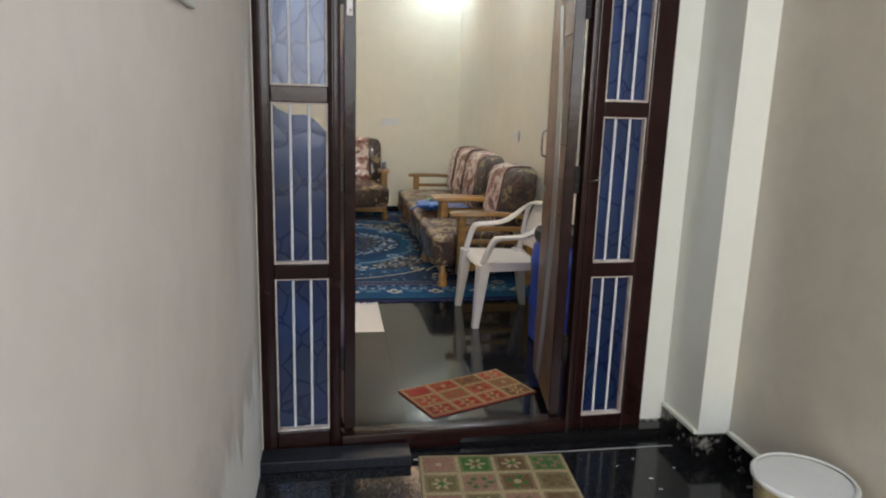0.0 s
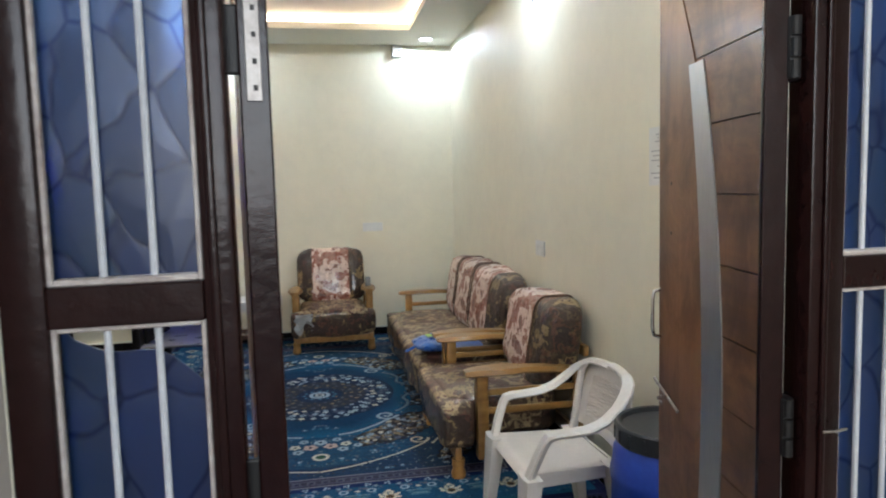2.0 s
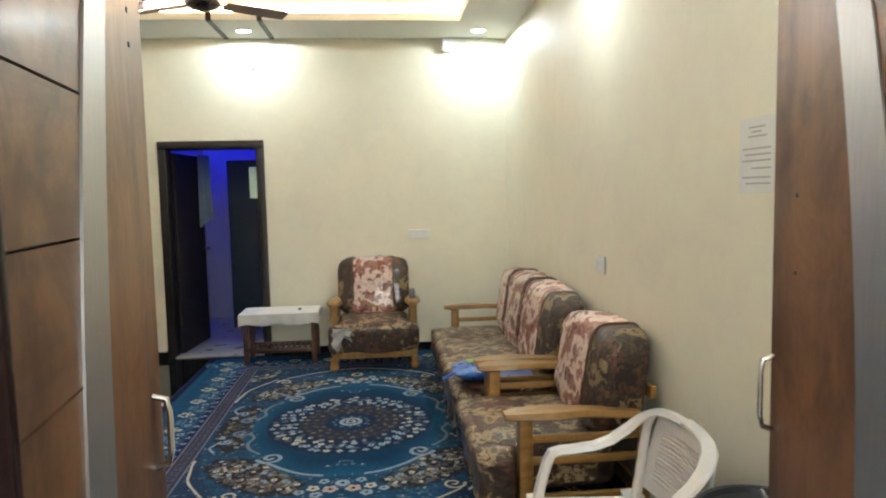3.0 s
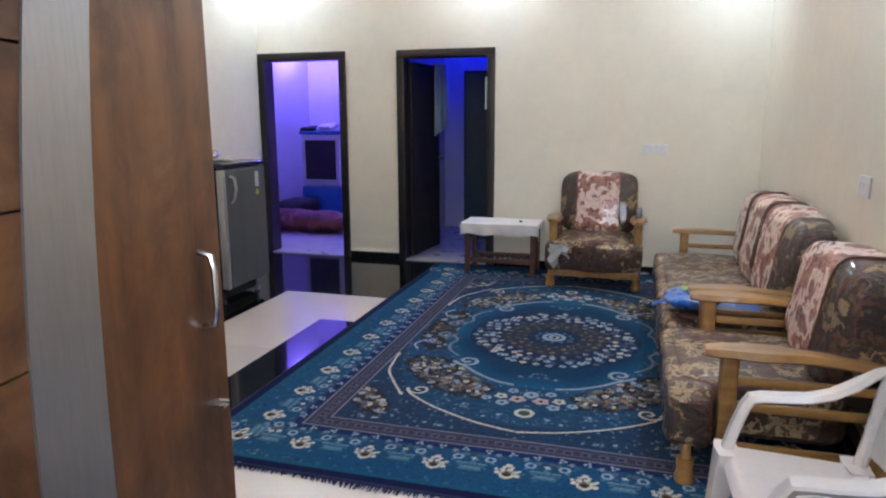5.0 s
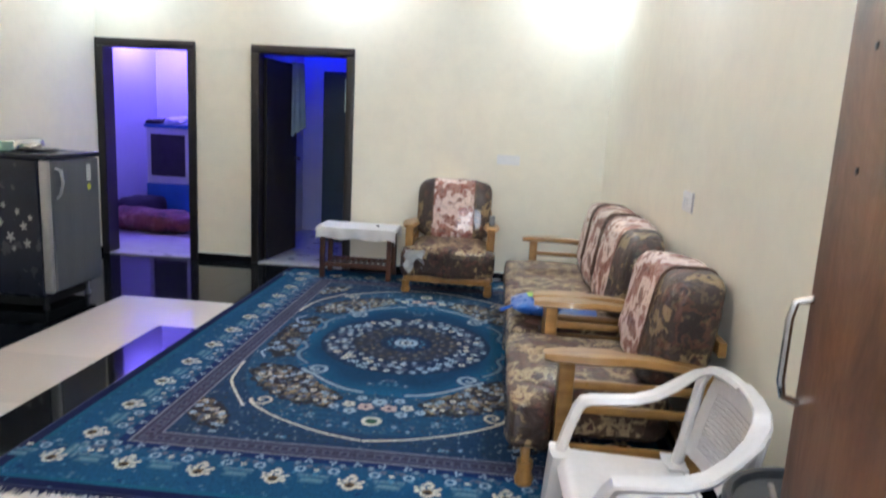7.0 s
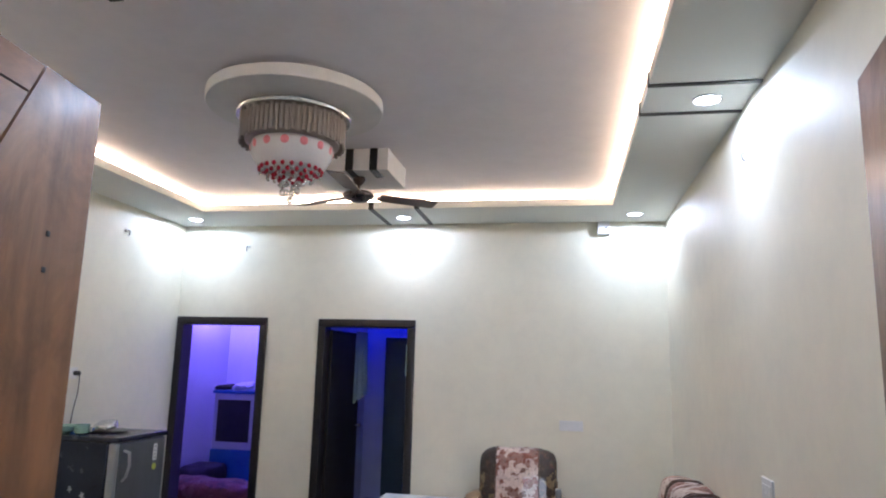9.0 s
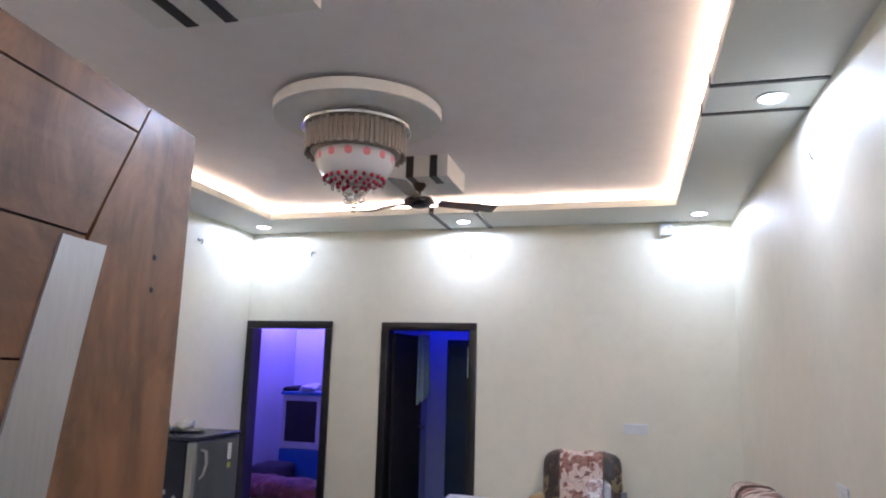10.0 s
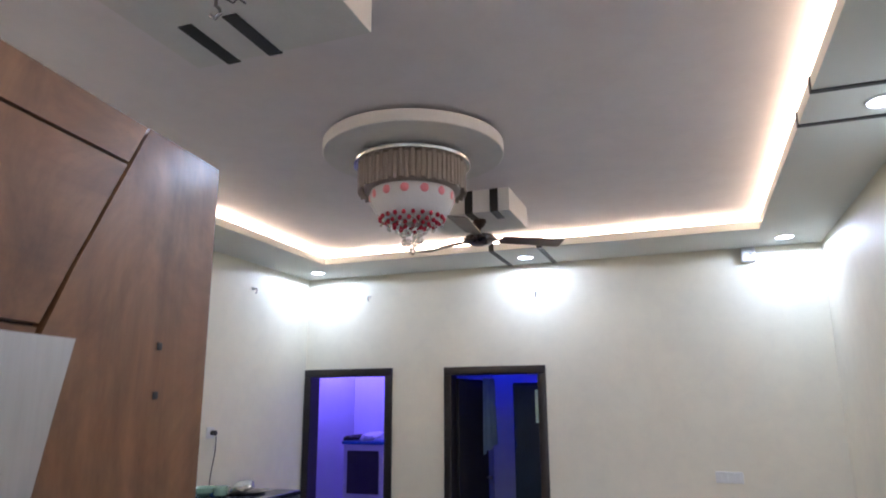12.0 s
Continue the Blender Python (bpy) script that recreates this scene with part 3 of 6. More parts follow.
setting("passage_wall", boxes(((-1.45, BY, -0.1), (-1.35, 11.2, 3.0)), ((-1.35, 11.05, -0.1), (0.2, 11.2, 3.0)), ((0.1, BY, -0.1), (0.2, 11.05, 3.0))), CORRIDOR, "walls of the blue-lit passage")
setting("passage_ceiling", boxes(((-1.45, BY, 3.0), (0.2, 11.2, 3.1))), CORRIDOR)
setting("passage_floor", boxes(((-1.35, BY, -0.1), (0.1, 11.05, 0.0))), CORRIDOR_TILE, "grey tiled passage floor")

# ---- the large structure: porch ----
PY = -1.9
setting("porch_wall_west", boxes(((0.05, PY, -0.15), (0.240, ROOM_F - 0.122, 3.0))), PORCH_PAINT, "grey cream porch wall with pale damp stains")
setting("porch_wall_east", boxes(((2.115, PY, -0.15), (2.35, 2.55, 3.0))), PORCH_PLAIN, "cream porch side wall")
setting("porch_pillar", boxes(((1.978, 2.55, -0.15), (2.35, 2.841, 3.0))), [PILLAR_WHITE], "white painted pillar beside the entrance")
setting("porch_ceiling", boxes(((0.05, PY, 3.0), (2.35, 2.738, 3.1))), WHITE_PAINT, "white porch ceiling")
setting("porch_floor", boxes(((0.2, PY, -0.15), (2.25, ROOM_F - 0.13, PORCH_Z - 0.012))), SKIRT, "black granite porch floor")
setting("ground", boxes(((-60, -60, -0.4), (60, 60, -0.16))), PALE_SILL, "plain grey ground around the house")
setting("porch_baseboard", boxes(((1.966, 2.55, PORCH_Z), (1.978, 2.829, 0.075)), ((1.966, 2.538, PORCH_Z), (2.115, 2.55, 0.075)), ((2.103, 0.2, PORCH_Z), (2.115, 2.537, 0.075)), ((1.853, 2.830, PORCH_Z), (1.977, 2.841, 0.005))), CHIPPED, "chipped black stone skirting in the porch")
setting("porch_trim", boxes(((1.961, 2.552, 0.076), (1.978, 2.829, 0.09)), ((2.098, 0.2, 0.076), (2.115, 2.536, 0.09))), WHITE_PAINT)

setting("doorstep", boxes(((0.224, 2.625, PORCH_Z), (0.815, 2.733, PORCH_Z + 0.045)), bev=0.004), DULL_STONE, "low granite slab before the entrance frame")
setting("grout_line", boxes(((0.83, 2.665, PORCH_Z - 0.001), (1.94, 2.672, PORCH_Z + 0.0012))), PALE_SILL, "pale grout line")
# ---- entrance frame with glazed side grilles ----
FY0, FY1 = 2.725, 2.788
entrance = tagged(new("entrance_frame"), "dark maroon wooden entrance frame with barred blue side windows", "door frame")
entrance.matrix_world = pose(0.0003, FY0, 0, 0, 0, 2.6)     # the frame stands slightly askew in its wall
FD = FY1 - FY0
JL, JR = (0.501, 0.546), (1.505, 1.577)   # door jambs
GL, GR = (0.300, 0.501), (1.577, 1.764)   # glazed openings
ROWS_Z = ([(0.072, 0.697), (0.753, 1.350), (1.407, 2.01)], [(0.052, 0.677), (0.735, 1.330), (1.388, 2.00)])   # the two sides sit 2 cm out of level
for x0, x1 in ((FX0, GL[0]), JL, JR, (GR[1], FX1)):
    part("upright", boxes(((x0, 0, PORCH_Z), (x1, FD, FTOP)), bev=0.006), DARK_FRAME, entrance)
# raised moulding lines on the door jambs
part("moulding", boxes(((JL[1] - 0.035, -0.008, 0.03), (JL[1] - 0.022, 0.004, FTOP - 0.08)), bev=0.004), DARK_FRAME, entrance)
part("moulding", boxes(((JR[0] + 0.022, -0.008, 0.03), (JR[0] + 0.035, 0.004, FTOP - 0.08)), bev=0.004), DARK_FRAME, entrance)
for (x0, x1), rows in zip((GL, GR), ROWS_Z):
    levels = [PORCH_Z] + [z for row in rows for z in row] + [FTOP]
    for z0, z1 in zip(levels[::2], levels[1::2]):
        part("rail", boxes(((x0, 0.001, z0), (x1, FD - 0.001, z1)), bev=0.003), DARK_FRAME, entrance)
part("rail", boxes(((JL[1], 0.001, 2.02), (JR[0], FD - 0.001, FTOP)), bev=0.003), DARK_FRAME, entrance)
part("sill", boxes(((JL[1], -0.012, PORCH_Z), (JR[0], FD + 0.01, 0.045)), bev=0.008), DARK_FRAME, entrance)


def pane_mesh(x0, x1, z0, z1, torn=False):
    bm = bmesh.new()
    if not torn:
        return box(bm, (x0 + 0.0005, 0.040, z0 + 0.0005), (x1 - 0.0005, 0.044, z1 - 0.0005))
    # the film is torn away along a drooping curve in the upper corner
    top = z1 - 0.003
    pts = [(x1 - 0.003, z0 + 0.003), (x0 + 0.003, z0 + 0.003), (x0 + 0.003, top)]
    for k in range(13):
        s = k / 12
        pts.append((x0 + 0.02 + s * (x1 - x0 - 0.023), top - 0.02 - 0.075 * (s ** 1.6) - 0.012 * math.sin(s * 7)))
    a = [bm.verts.new((x, 0.040, z)) for x, z in pts]
    b = [bm.verts.new((x, 0.044, z)) for x, z in pts]
    bm.faces.new(a)
    bm.faces.new(b[::-1])
    for i in range(len(a)):
        j = (i + 1) % len(a)
        bm.faces.new((a[i], b[i], b[j], a[j]))
    return bm


for gi, (x0, x1) in enumerate((GL, GR)):
    for ri, (z0, z1) in enumerate(ROWS_Z[gi]):
        pane = part("pane", pane_mesh(x0, x1, z0, z1, gi == 0 and ri == 1), FILM, entrance, "blue pebble-print film, torn at one corner" if (gi, ri) == (0, 1) else "", smooth=False)
        pane.visible_shadow = False
        bm = bmesh.new()
        b = 0.007
        for lo, hi in (((x0, 0.008, z0), (x0 + b, 0.022, z1)), ((x1 - b, 0.008, z0), (x1, 0.038 if gi else 0.022, z1)),
                       ((x0 + b, 0.008, z0), (x1 - b, 0.038, z0 + b * 1.3)), ((x0 + b, 0.008, z1 - b), (x1 - b, 0.022, z1))):
            box(bm, lo, hi, 0.002, 1)
        part("putty_bead", bm, BEAD, entrance, "rough white putty")
        for k in (1, 2):
            bx = x0 + (x1 - x0) * k / 3
            part("bar", tube(bmesh.new(), [(bx, 0.028, z0), (bx, 0.028, z1)], 0.0055, 8), BAR_WHITE, entrance)
# small latch hook and hinges on the jambs
part("latch_hook", tube(bmesh.new(), [(JR[1] - 0.042, -0.006, 1.075), (JR[1] - 0.03, -0.02, 1.08), (JR[1] - 0.005, -0.02, 1.083)], 0.003, 6), CHROME, entrance, "small steel hook")
for z in (0.30, 1.02, 1.70):
    part("hinge", boxes(((JR[0] - 0.022, FD - 0.03, z), (JR[0] + 0.004, FD + 0.012, z + 0.11)), bev=0.004), BLACK_MATT, entrance)
    for k in range(3):
        part("hinge_knuckle", lathe(bmesh.new(), [(0.009, z + 0.002 + k * 0.037), (0.009, z + 0.034 + k * 0.037)], 10, (JR[0] - 0.012, FD - 0.032, 0)), BLACK_MATT, entrance)
    part("hinge", boxes(((JL[1] - 0.006, FD - 0.012, z), (JL[1] + 0.018, FD - 0.002, z + 0.10)), bev=0.003), BLACK_MATT, entrance)


def door_leaf(mirror, place, rz, width, label):
    """Leaf along local +x from the hinge; the decorated face looks to -y (or +y when mirrored)."""
    ob = thing("door_leaf", label, "door", place, rz, "entrance door leaves")
    s = 1 if mirror else -1
    z0, z1, th = 0.05, 1.990, 0.040
    ya, yb = (0.0, th) if s > 0 else (-th, 0.0)
    face = yb if s > 0 else ya

    def mid(z):
        return 0.203 + 0.128 * min(1.5, ((z - 1.06) / 0.85) ** 2)

    def joint(z):
        return mid(z) if z < 1.786 else mid(1.786) + (z - 1.786) * 0.50
    # plain outer plank whose inner edge follows the bowed inlay
    bm = bmesh.new()
    zs = [z0 + (z1 - z0) * k / 26 for k in range(27)]
    loft(bm, [[(joint(z) + 0.0025, ya, z), (width, ya, z), (width, yb, z), (joint(z) + 0.0025, yb, z)] for z in zs])
    part("outer_plank", bm, TEAK_V, ob)
    part("hinge_stile", boxes(((-0.003, ya - 0.002, z0), (0.0115, yb + 0.002, z1)), bev=0.003), DARK_FRAME, ob, "dark maroon painted hinge edge")
    grooves = [z0] + [1.209 + 0.146 * k for k in range(-7, 5)] + [1.947, z1]
    for za, zb in zip(grooves, grooves[1:]):
        zc, zd = za + 0.0016, zb - (0 if zb == z1 else 0.0016)
        part("board", loft(bmesh.new(), [[(0.012, ya + 0.0015, z), (joint(z), ya + 0.0015, z), (joint(z), yb - 0.0015, z), (0.012, yb - 0.0015, z)] for z in [zc + (zd - zc) * k / 5 for k in range(6)]]), TEAK, ob)
    part("core", boxes(((0.011, (ya + yb) / 2 - 0.008, z0 + 0.002), (width - 0.02, (ya + yb) / 2 + 0.008, z1 - 0.02))), RED_WOOD, ob)
    if not mirror:
        plate = part("drilled_plate", boxes(((-0.0065, ya + 0.010, 1.66), (-0.0035, yb - 0.008, 1.985)), bev=0.001), RUSTY, ob, "drilled grey steel plate")
        for k in range(8):
            part("hole", boxes(((-0.0078, ya + 0.016, 1.675 + k * 0.038), (-0.0062, yb - 0.018, 1.683 + k * 0.038)), bev=0.0005), BLACK_MATT, plate)
    # bowed steel inlay
    bm = bmesh.new()

    def inlay(u, v):
        z = z0 + 0.02 + v * (1.786 - z0 - 0.02)
        return (mid(z) + (u - 0.5) * (0.078 + 0.022 * min(1, (1.786 - z) / 0.6)), face + s * 0.0015, z)
    sheet(bm, inlay, 1, 30, 0.003)
    part("steel_inlay", bm, STEEL, ob, "bowed brushed steel strip")
    # pull handle and bolt
    hx, hz, hl = (width - 0.012, 1.13, 0.125) if mirror else (width - 0.058, 1.155, 0.105)
    part("pull_handle", tube(bmesh.new(), [(hx, face, hz), (hx, face + s * 0.018, hz + 0.006), (hx, face + s * 0.022, hz + 0.025), (hx, face + s * 0.022, hz + hl - 0.025), (hx, face + s * 0.018, hz + hl - 0.005), (hx, face, hz + hl)], 0.0048, 8), CHROME, ob, "chrome pull handle")
    if not mirror:
        lock = part("lock", tube(bmesh.new(), [(width - 0.05, face, 1.04), (width - 0.05, face + s * 0.018, 1.04), (width - 0.052, face + s * 0.022, 1.045), (width - 0.075, face + s * 0.022, 1.055)], 0.005, 8), CHROME, ob, "small chrome latch")
        for zz in (1.74, 1.785):
            part("nail_head", boxes(((width - 0.082, face - 0.0015, zz), (width - 0.075, face + 0.002, zz + 0.007)), bev=0.001), BLACK_MATT, ob)
        return ob
    bolt = part("bolt", tube(bmesh.new(), [(width - 0.005, face + s * 0.014, 1.02), (width - 0.17, face + s * 0.016, 0.985)], 0.004, 8), RUSTY, ob, "steel slide bolt")
    part("bolt_knob", tube(bmesh.new(), [(width - 0.10, face + s * 0.016, 1.0), (width - 0.10, face + s * 0.04, 0.998)], 0.004, 8), CHROME, bolt)
    for zz in (0.955, 0.97):
        part("screw", boxes(((width - 0.026, face - 0.003, zz), (width - 0.012, face + 0.003, zz + 0.008)), bev=0.002), RUSTY, ob)
    # worn screw heads down the plank
    for zz in (1.52, 1.40):
        part("nail_head", boxes(((width - 0.085, face - 0.002, zz), (width - 0.078, face + 0.0015, zz + 0.007)), bev=0.001), BLACK_MATT, ob)
    return ob


door_leaf(False, (0.561, 2.794, 0), 97.0, 0.520, "brown teak door leaf swung open, steel strip inlaid")
door_leaf(True, (1.483, 2.834, 0), 81.2, 0.520, "brown teak door leaf swung open beside a blue barrel")

# ---- rug ----


def stamp(img, us, vs, cu, cv, r, col, petals=0, turn=0.0, hole=0.0, stretch=1.0):
    """Weave one round or petalled motif into the colour grid."""
    m = r * 1.3 * max(1, stretch)
    i0, i1 = np.searchsorted(us, [cu - m, cu + m])
    j0, j1 = np.searchsorted(vs, [cv - m, cv + m])
    if i0 >= i1 or j0 >= j1:
        return
    du, dv = us[i0:i1, None] - cu, (vs[None, j0:j1] - cv) / stretch
    d = np.hypot(du, dv)
    lim = r if not petals else r * (0.68 + 0.32 * np.cos(petals * (np.arctan2(dv, du) + turn)))
    mask = (d < lim) & (d >= hole)
    img[i0:i1, j0:j1][mask] = col


def rope(img, us, vs, pts, r, light, dark):
    """Weave a twisted cord along a smooth line, mirrored into all four quarters."""
    P = [Vector((*p, 0)) for p in pts]
    line = []
    for i in range(len(P) - 1):
        p0, p1, p2, p3 = P[max(0, i - 1)], P[i], P[i + 1], P[min(len(P) - 1, i + 2)]
        n = max(2, int((p2 - p1).length / 0.006))
        for k in range(n):
            t = k / n
            line.append(0.5 * ((2 * p1) + (p2 - p0) * t + (2 * p0 - 5 * p1 + 4 * p2 - p3) * t * t + (3 * p1 - p0 - 3 * p2 + p3) * t ** 3))
    for su in (-1, 1):
        for sv in (-1, 1):
            for k, p in enumerate(line):
                stamp(img, us, vs, su * p.x, sv * p.y, r * 1.55, dark)
            for k, p in enumerate(line):
                if k % 5 < 4:
                    stamp(img, us, vs, su * p.x, sv * p.y, r, light)


def curl(cu, cv, r, a0, turns, n=12):
    """Points of a spiral that ends at its centre."""
    return [(cu + r * (1 - 0.85 * k / n) * math.cos(a0 + turns * math.tau * k / n), cv + r * (1 - 0.85 * k / n) * math.sin(a0 + turns * math.tau * k / n)) for k in range(n + 1)]


def weave_rug(nu, nv, hu, hv, rng):
    us, vs = np.linspace(-hu, hu, nu), np.linspace(-hv, hv, nv)
    U, V = np.meshgrid(us, vs, indexing="ij")
    A, B = np.abs(U), np.abs(V)
    d = np.minimum(hu - A, hv - B)
    along = np.where(hu - A < hv - B, V, U)
    navy, deep, teal = (0.004, 0.007, 0.045), (0.004, 0.018, 0.085), (0.008, 0.060, 0.140)
    slate, plum, grey = (0.011, 0.034, 0.078), (0.036, 0.034, 0.066), (0.085, 0.10, 0.15)
    cream, pale, sky = (0.52, 0.48, 0.40), (0.26, 0.34, 0.42), (0.05, 0.15, 0.24)
    tan, bark, blush = (0.25, 0.19, 0.115), (0.020, 0.020, 0.026), (0.46, 0.33, 0.30)
    img = np.zeros((nu, nv, 3)) + np.array(slate)

    def lay(mask, c):
        img[mask] = c

    def four(u, v, r, c, petals=0, turn=0.0, hole=0.0):
        for su in (-1, 1):
            for sv in (-1, 1):
                stamp(img, us, vs, su * u, sv * v, r, c, petals, turn * su * sv, hole)

    def blossom(u, v, r, c, eye=navy):
        for k in range(5):
            t = k * math.tau / 5 + u * 13 + v * 7
            four(u + r * 0.62 * math.cos(t), v + r * 0.62 * math.sin(t), r * 0.42, c)
        four(u, v, r * 0.30, eye)
    # ground with streaks of lighter yarn across the rug
    streak = np.repeat(rng.uniform(0, 1, (1, nv)), nu, 0) * 0.5 + np.repeat(rng.uniform(0, 1, (nu // 14 + 1, nv)), 14, 0)[:nu] * 0.5
    img *= (0.75 + 0.6 * streak)[..., None]
    # field inside the guard bands, brighter within the roped cartouche
    cart = (A / 0.90) ** 2.6 + (B / 1.34) ** 2.2
    inner = (d > 0.51) & (cart < 1.0)
    img[inner] = (np.array((0.011, 0.054, 0.120)) * (0.6 + 0.8 * streak)[..., None])[inner]
    # bark-coloured lobes full of small flowers
    for cu, cv, ln, wd, ang in ((0.50, 0.82, 0.36, 0.17, -0.72), (0.70, 0.10, 0.16, 0.34, 0.0), (0.80, 1.24, 0.20, 0.09, -0.9)):
        du, dv = A - cu, B - cv
        x, y = du * math.cos(ang) + dv * math.sin(ang), -du * math.sin(ang) + dv * math.cos(ang)
        lay((d > 0.52) & ((x / ln) ** 2 + (y / wd) ** 2 + 0.12 * np.sin(16 * np.arctan2(y, x)) < 1.0), bark)
    for _ in range(300):
        t, q = rng.uniform(0, math.tau), math.sqrt(rng.uniform(0, 1))
        which = rng.integers(5)
        if which < 3:
            x, y, ang, cu, cv = 0.33 * q * math.cos(t), 0.14 * q * math.sin(t), -0.72, 0.50, 0.82
        elif which == 3:
            x, y, ang, cu, cv = 0.13 * q * math.cos(t), 0.30 * q * math.sin(t), 0.0, 0.70, 0.10
        else:
            x, y, ang, cu, cv = 0.18 * q * math.cos(t), 0.07 * q * math.sin(t), -0.9, 0.80, 1.24
        u, v = abs(cu + x * math.cos(ang) - y * math.sin(ang)), abs(cv + x * math.sin(ang) + y * math.cos(ang))
        blossom(u, v, rng.uniform(0.011, 0.019), [tan, pale, cream, grey, (0.10, 0.085, 0.06), (0.15, 0.12, 0.08)][rng.integers(6)], bark)
    # blue inner panel, bright at its rim and dark towards the medallion
    pan = (A / 0.66) ** 2.2 + (B / 0.90) ** 2.2 + 0.05 * np.cos(8 * np.arctan2(B / 0.90, A / 0.66))
    rim = np.clip((pan - 0.55) / 0.45, 0, 1)[..., None]
    blue = np.array((0.004, 0.034, 0.088)) * (1 - rim) + np.array((0.007, 0.085, 0.185)) * rim
    img[pan < 1.0] = blue[pan < 1.0]
    R = np.hypot(U, V * 0.98)
    lay(R < 0.55, (0.008, 0.022, 0.060))
    lay(R < 0.34, (0.024, 0.030, 0.048))
    lay(R < 0.17, (0.009, 0.024, 0.064))
    # medallion: a dense wreath of pale flowers, muted rings inside, an oval eye
    for n, r0, size, jig in ((46, 0.50, 0.022, 0.02), (44, 0.455, 0.024, 0.02), (38, 0.41, 0.022, 0.02), (30, 0.36, 0.018, 0.015)):
        for k in range(n):
            a, rr = (k + rng.uniform(-0.3, 0.3)) * math.tau / n, r0 + rng.uniform(-jig, jig)
            c = [cream, pale, grey, pale, (0.36, 0.40, 0.42)][rng.integers(5)]
            for j in range(4):
                t = a + j * math.tau / 4
                stamp(img, us, vs, rr * math.cos(a) + size * 0.6 * math.cos(t), rr * math.sin(a) / 0.98 + size * 0.6 * math.sin(t), size * 0.42, c)
            stamp(img, us, vs, rr * math.cos(a), rr * math.sin(a) / 0.98, size * 0.22, navy)
    for n, r0, size in ((26, 0.30, 0.020), (20, 0.24, 0.018), (14, 0.19, 0.014)):
        for k in range(n):
            a = (k + rng.uniform(-0.2, 0.2)) * math.tau / n
            stamp(img, us, vs, r0 * math.cos(a), r0 * math.sin(a), size, [tan, (0.12, 0.13, 0.15), (0.10, 0.085, 0.05), grey][k % 4], 5, a, size * 0.3)
    for k in range(12):
        a = k * math.tau / 12
        stamp(img, us, vs, 0.115 * math.cos(a), 0.10 * math.sin(a), 0.013, sky)
    stamp(img, us, vs, 0, 0, 0.078, pale, 0, 0, 0.050)
    stamp(img, us, vs, 0, 0, 0.036, (0.40, 0.42, 0.42), 0, 0, 0.018)
    for _ in range(60):
        a, rr = rng.uniform(0, math.tau), rng.uniform(0.13, 0.53)
        stamp(img, us, vs, rr * math.cos(a), rr * math.sin(a), rng.uniform(0.006, 0.012), [(0.10, 0.12, 0.14), (0.04, 0.09, 0.14), tan][rng.integers(3)], 4, a)
    # specks strewn over the field
    for _ in range(900):
        u, v = rng.uniform(0, hu - 0.52), rng.uniform(0, hv - 0.52)
        if (u / 0.60) ** 2 + (v / 0.85) ** 2 > 1:
            four(u, v, rng.uniform(0.005, 0.011), [(0.05, 0.10, 0.15), (0.09, 0.13, 0.17), deep, (0.03, 0.03, 0.04), (0.20, 0.25, 0.28)][rng.integers(5)], 4, u * 9)
    # roped scrolls: the cartouche, the panel's ends and its flanks
    rope(img, us, vs, [(0.0, 1.41), (0.20, 1.36), (0.42, 1.26), (0.58, 1.15), (0.645, 1.08)] + curl(0.585, 1.055, 0.062, 0.0, 1.3), 0.0075, cream, navy)
    rope(img, us, vs, [(0.66, 1.14), (0.75, 1.00), (0.835, 0.85), (0.86, 0.72), (0.875, 0.61)] + curl(0.945, 0.56, 0.068, math.pi, -1.3), 0.0075, cream, navy)
    rope(img, us, vs, [(0.12, 0.86), (0.22, 0.83), (0.33, 0.76), (0.43, 0.67), (0.515, 0.60)] + curl(0.44, 0.575, 0.078, 0.3, 1.4), 0.0125, (0.24, 0.31, 0.37), deep)
    rope(img, us, vs, [(0.52, 0.50), (0.59, 0.42), (0.62, 0.32), (0.60, 0.22), (0.64, 0.14)] + curl(0.70, 0.12, 0.065, math.pi, -1.2), 0.012, (0.13, 0.19, 0.25), deep)
    rope(img, us, vs, [(0.80, 0.44), (0.84, 0.36), (0.80, 0.27)] + curl(0.76, 0.27, 0.04, 0.0, 1.2), 0.009, pale, deep)
    # flower groups at the panel's ends
    for u, v, r, c in ((0.06, 1.04, 0.042, blush), (0.15, 1.02, 0.034, cream), (0.13, 1.10, 0.034, pale), (0.0, 0.97, 0.04, pale), (0.10, 0.94, 0.030, pale), (0.22, 1.06, 0.028, pale)):
        blossom(u, v, r, c)
    for k in range(9):
        a = k * math.tau / 9
        four(0.040 * math.cos(a), 1.20 + 0.040 * math.sin(a), 0.011, cream)
    four(0.0, 1.20, 0.026, (0.03, 0.08, 0.05))
    for u, v in ((0.30, 1.20), (0.40, 1.12), (0.16, 1.27), (0.28, 0.93), (0.0, 0.70), (0.09, 0.73), (0.95, 0.95), (0.98, 0.20), (0.93, 0.72), (0.97, 1.42), (0.72, 1.44), (0.40, 1.44)):
        for _ in range(7):
            four(u + rng.uniform(-0.05, 0.05), v + rng.uniform(-0.035, 0.035), rng.uniform(0.007, 0.016), [pale, sky, grey][rng.integers(3)], 5, u * 9)
    # outer borders and guard bands
    lay(d < 0.51, plum)
    lay(d < 0.40, teal)
    lay((d > 0.36) & (d < 0.40), deep)
    lay(d < 0.075, (0.007, 0.075, 0.140))
    lay(d < 0.05, navy)
    for x in (0.405, 0.505):
        lay((d > x) & (d < x + 0.008), (0.16, 0.17, 0.22))
    for x in (0.432, 0.478):
        lay((d > x) & (d < x + 0.005), grey)
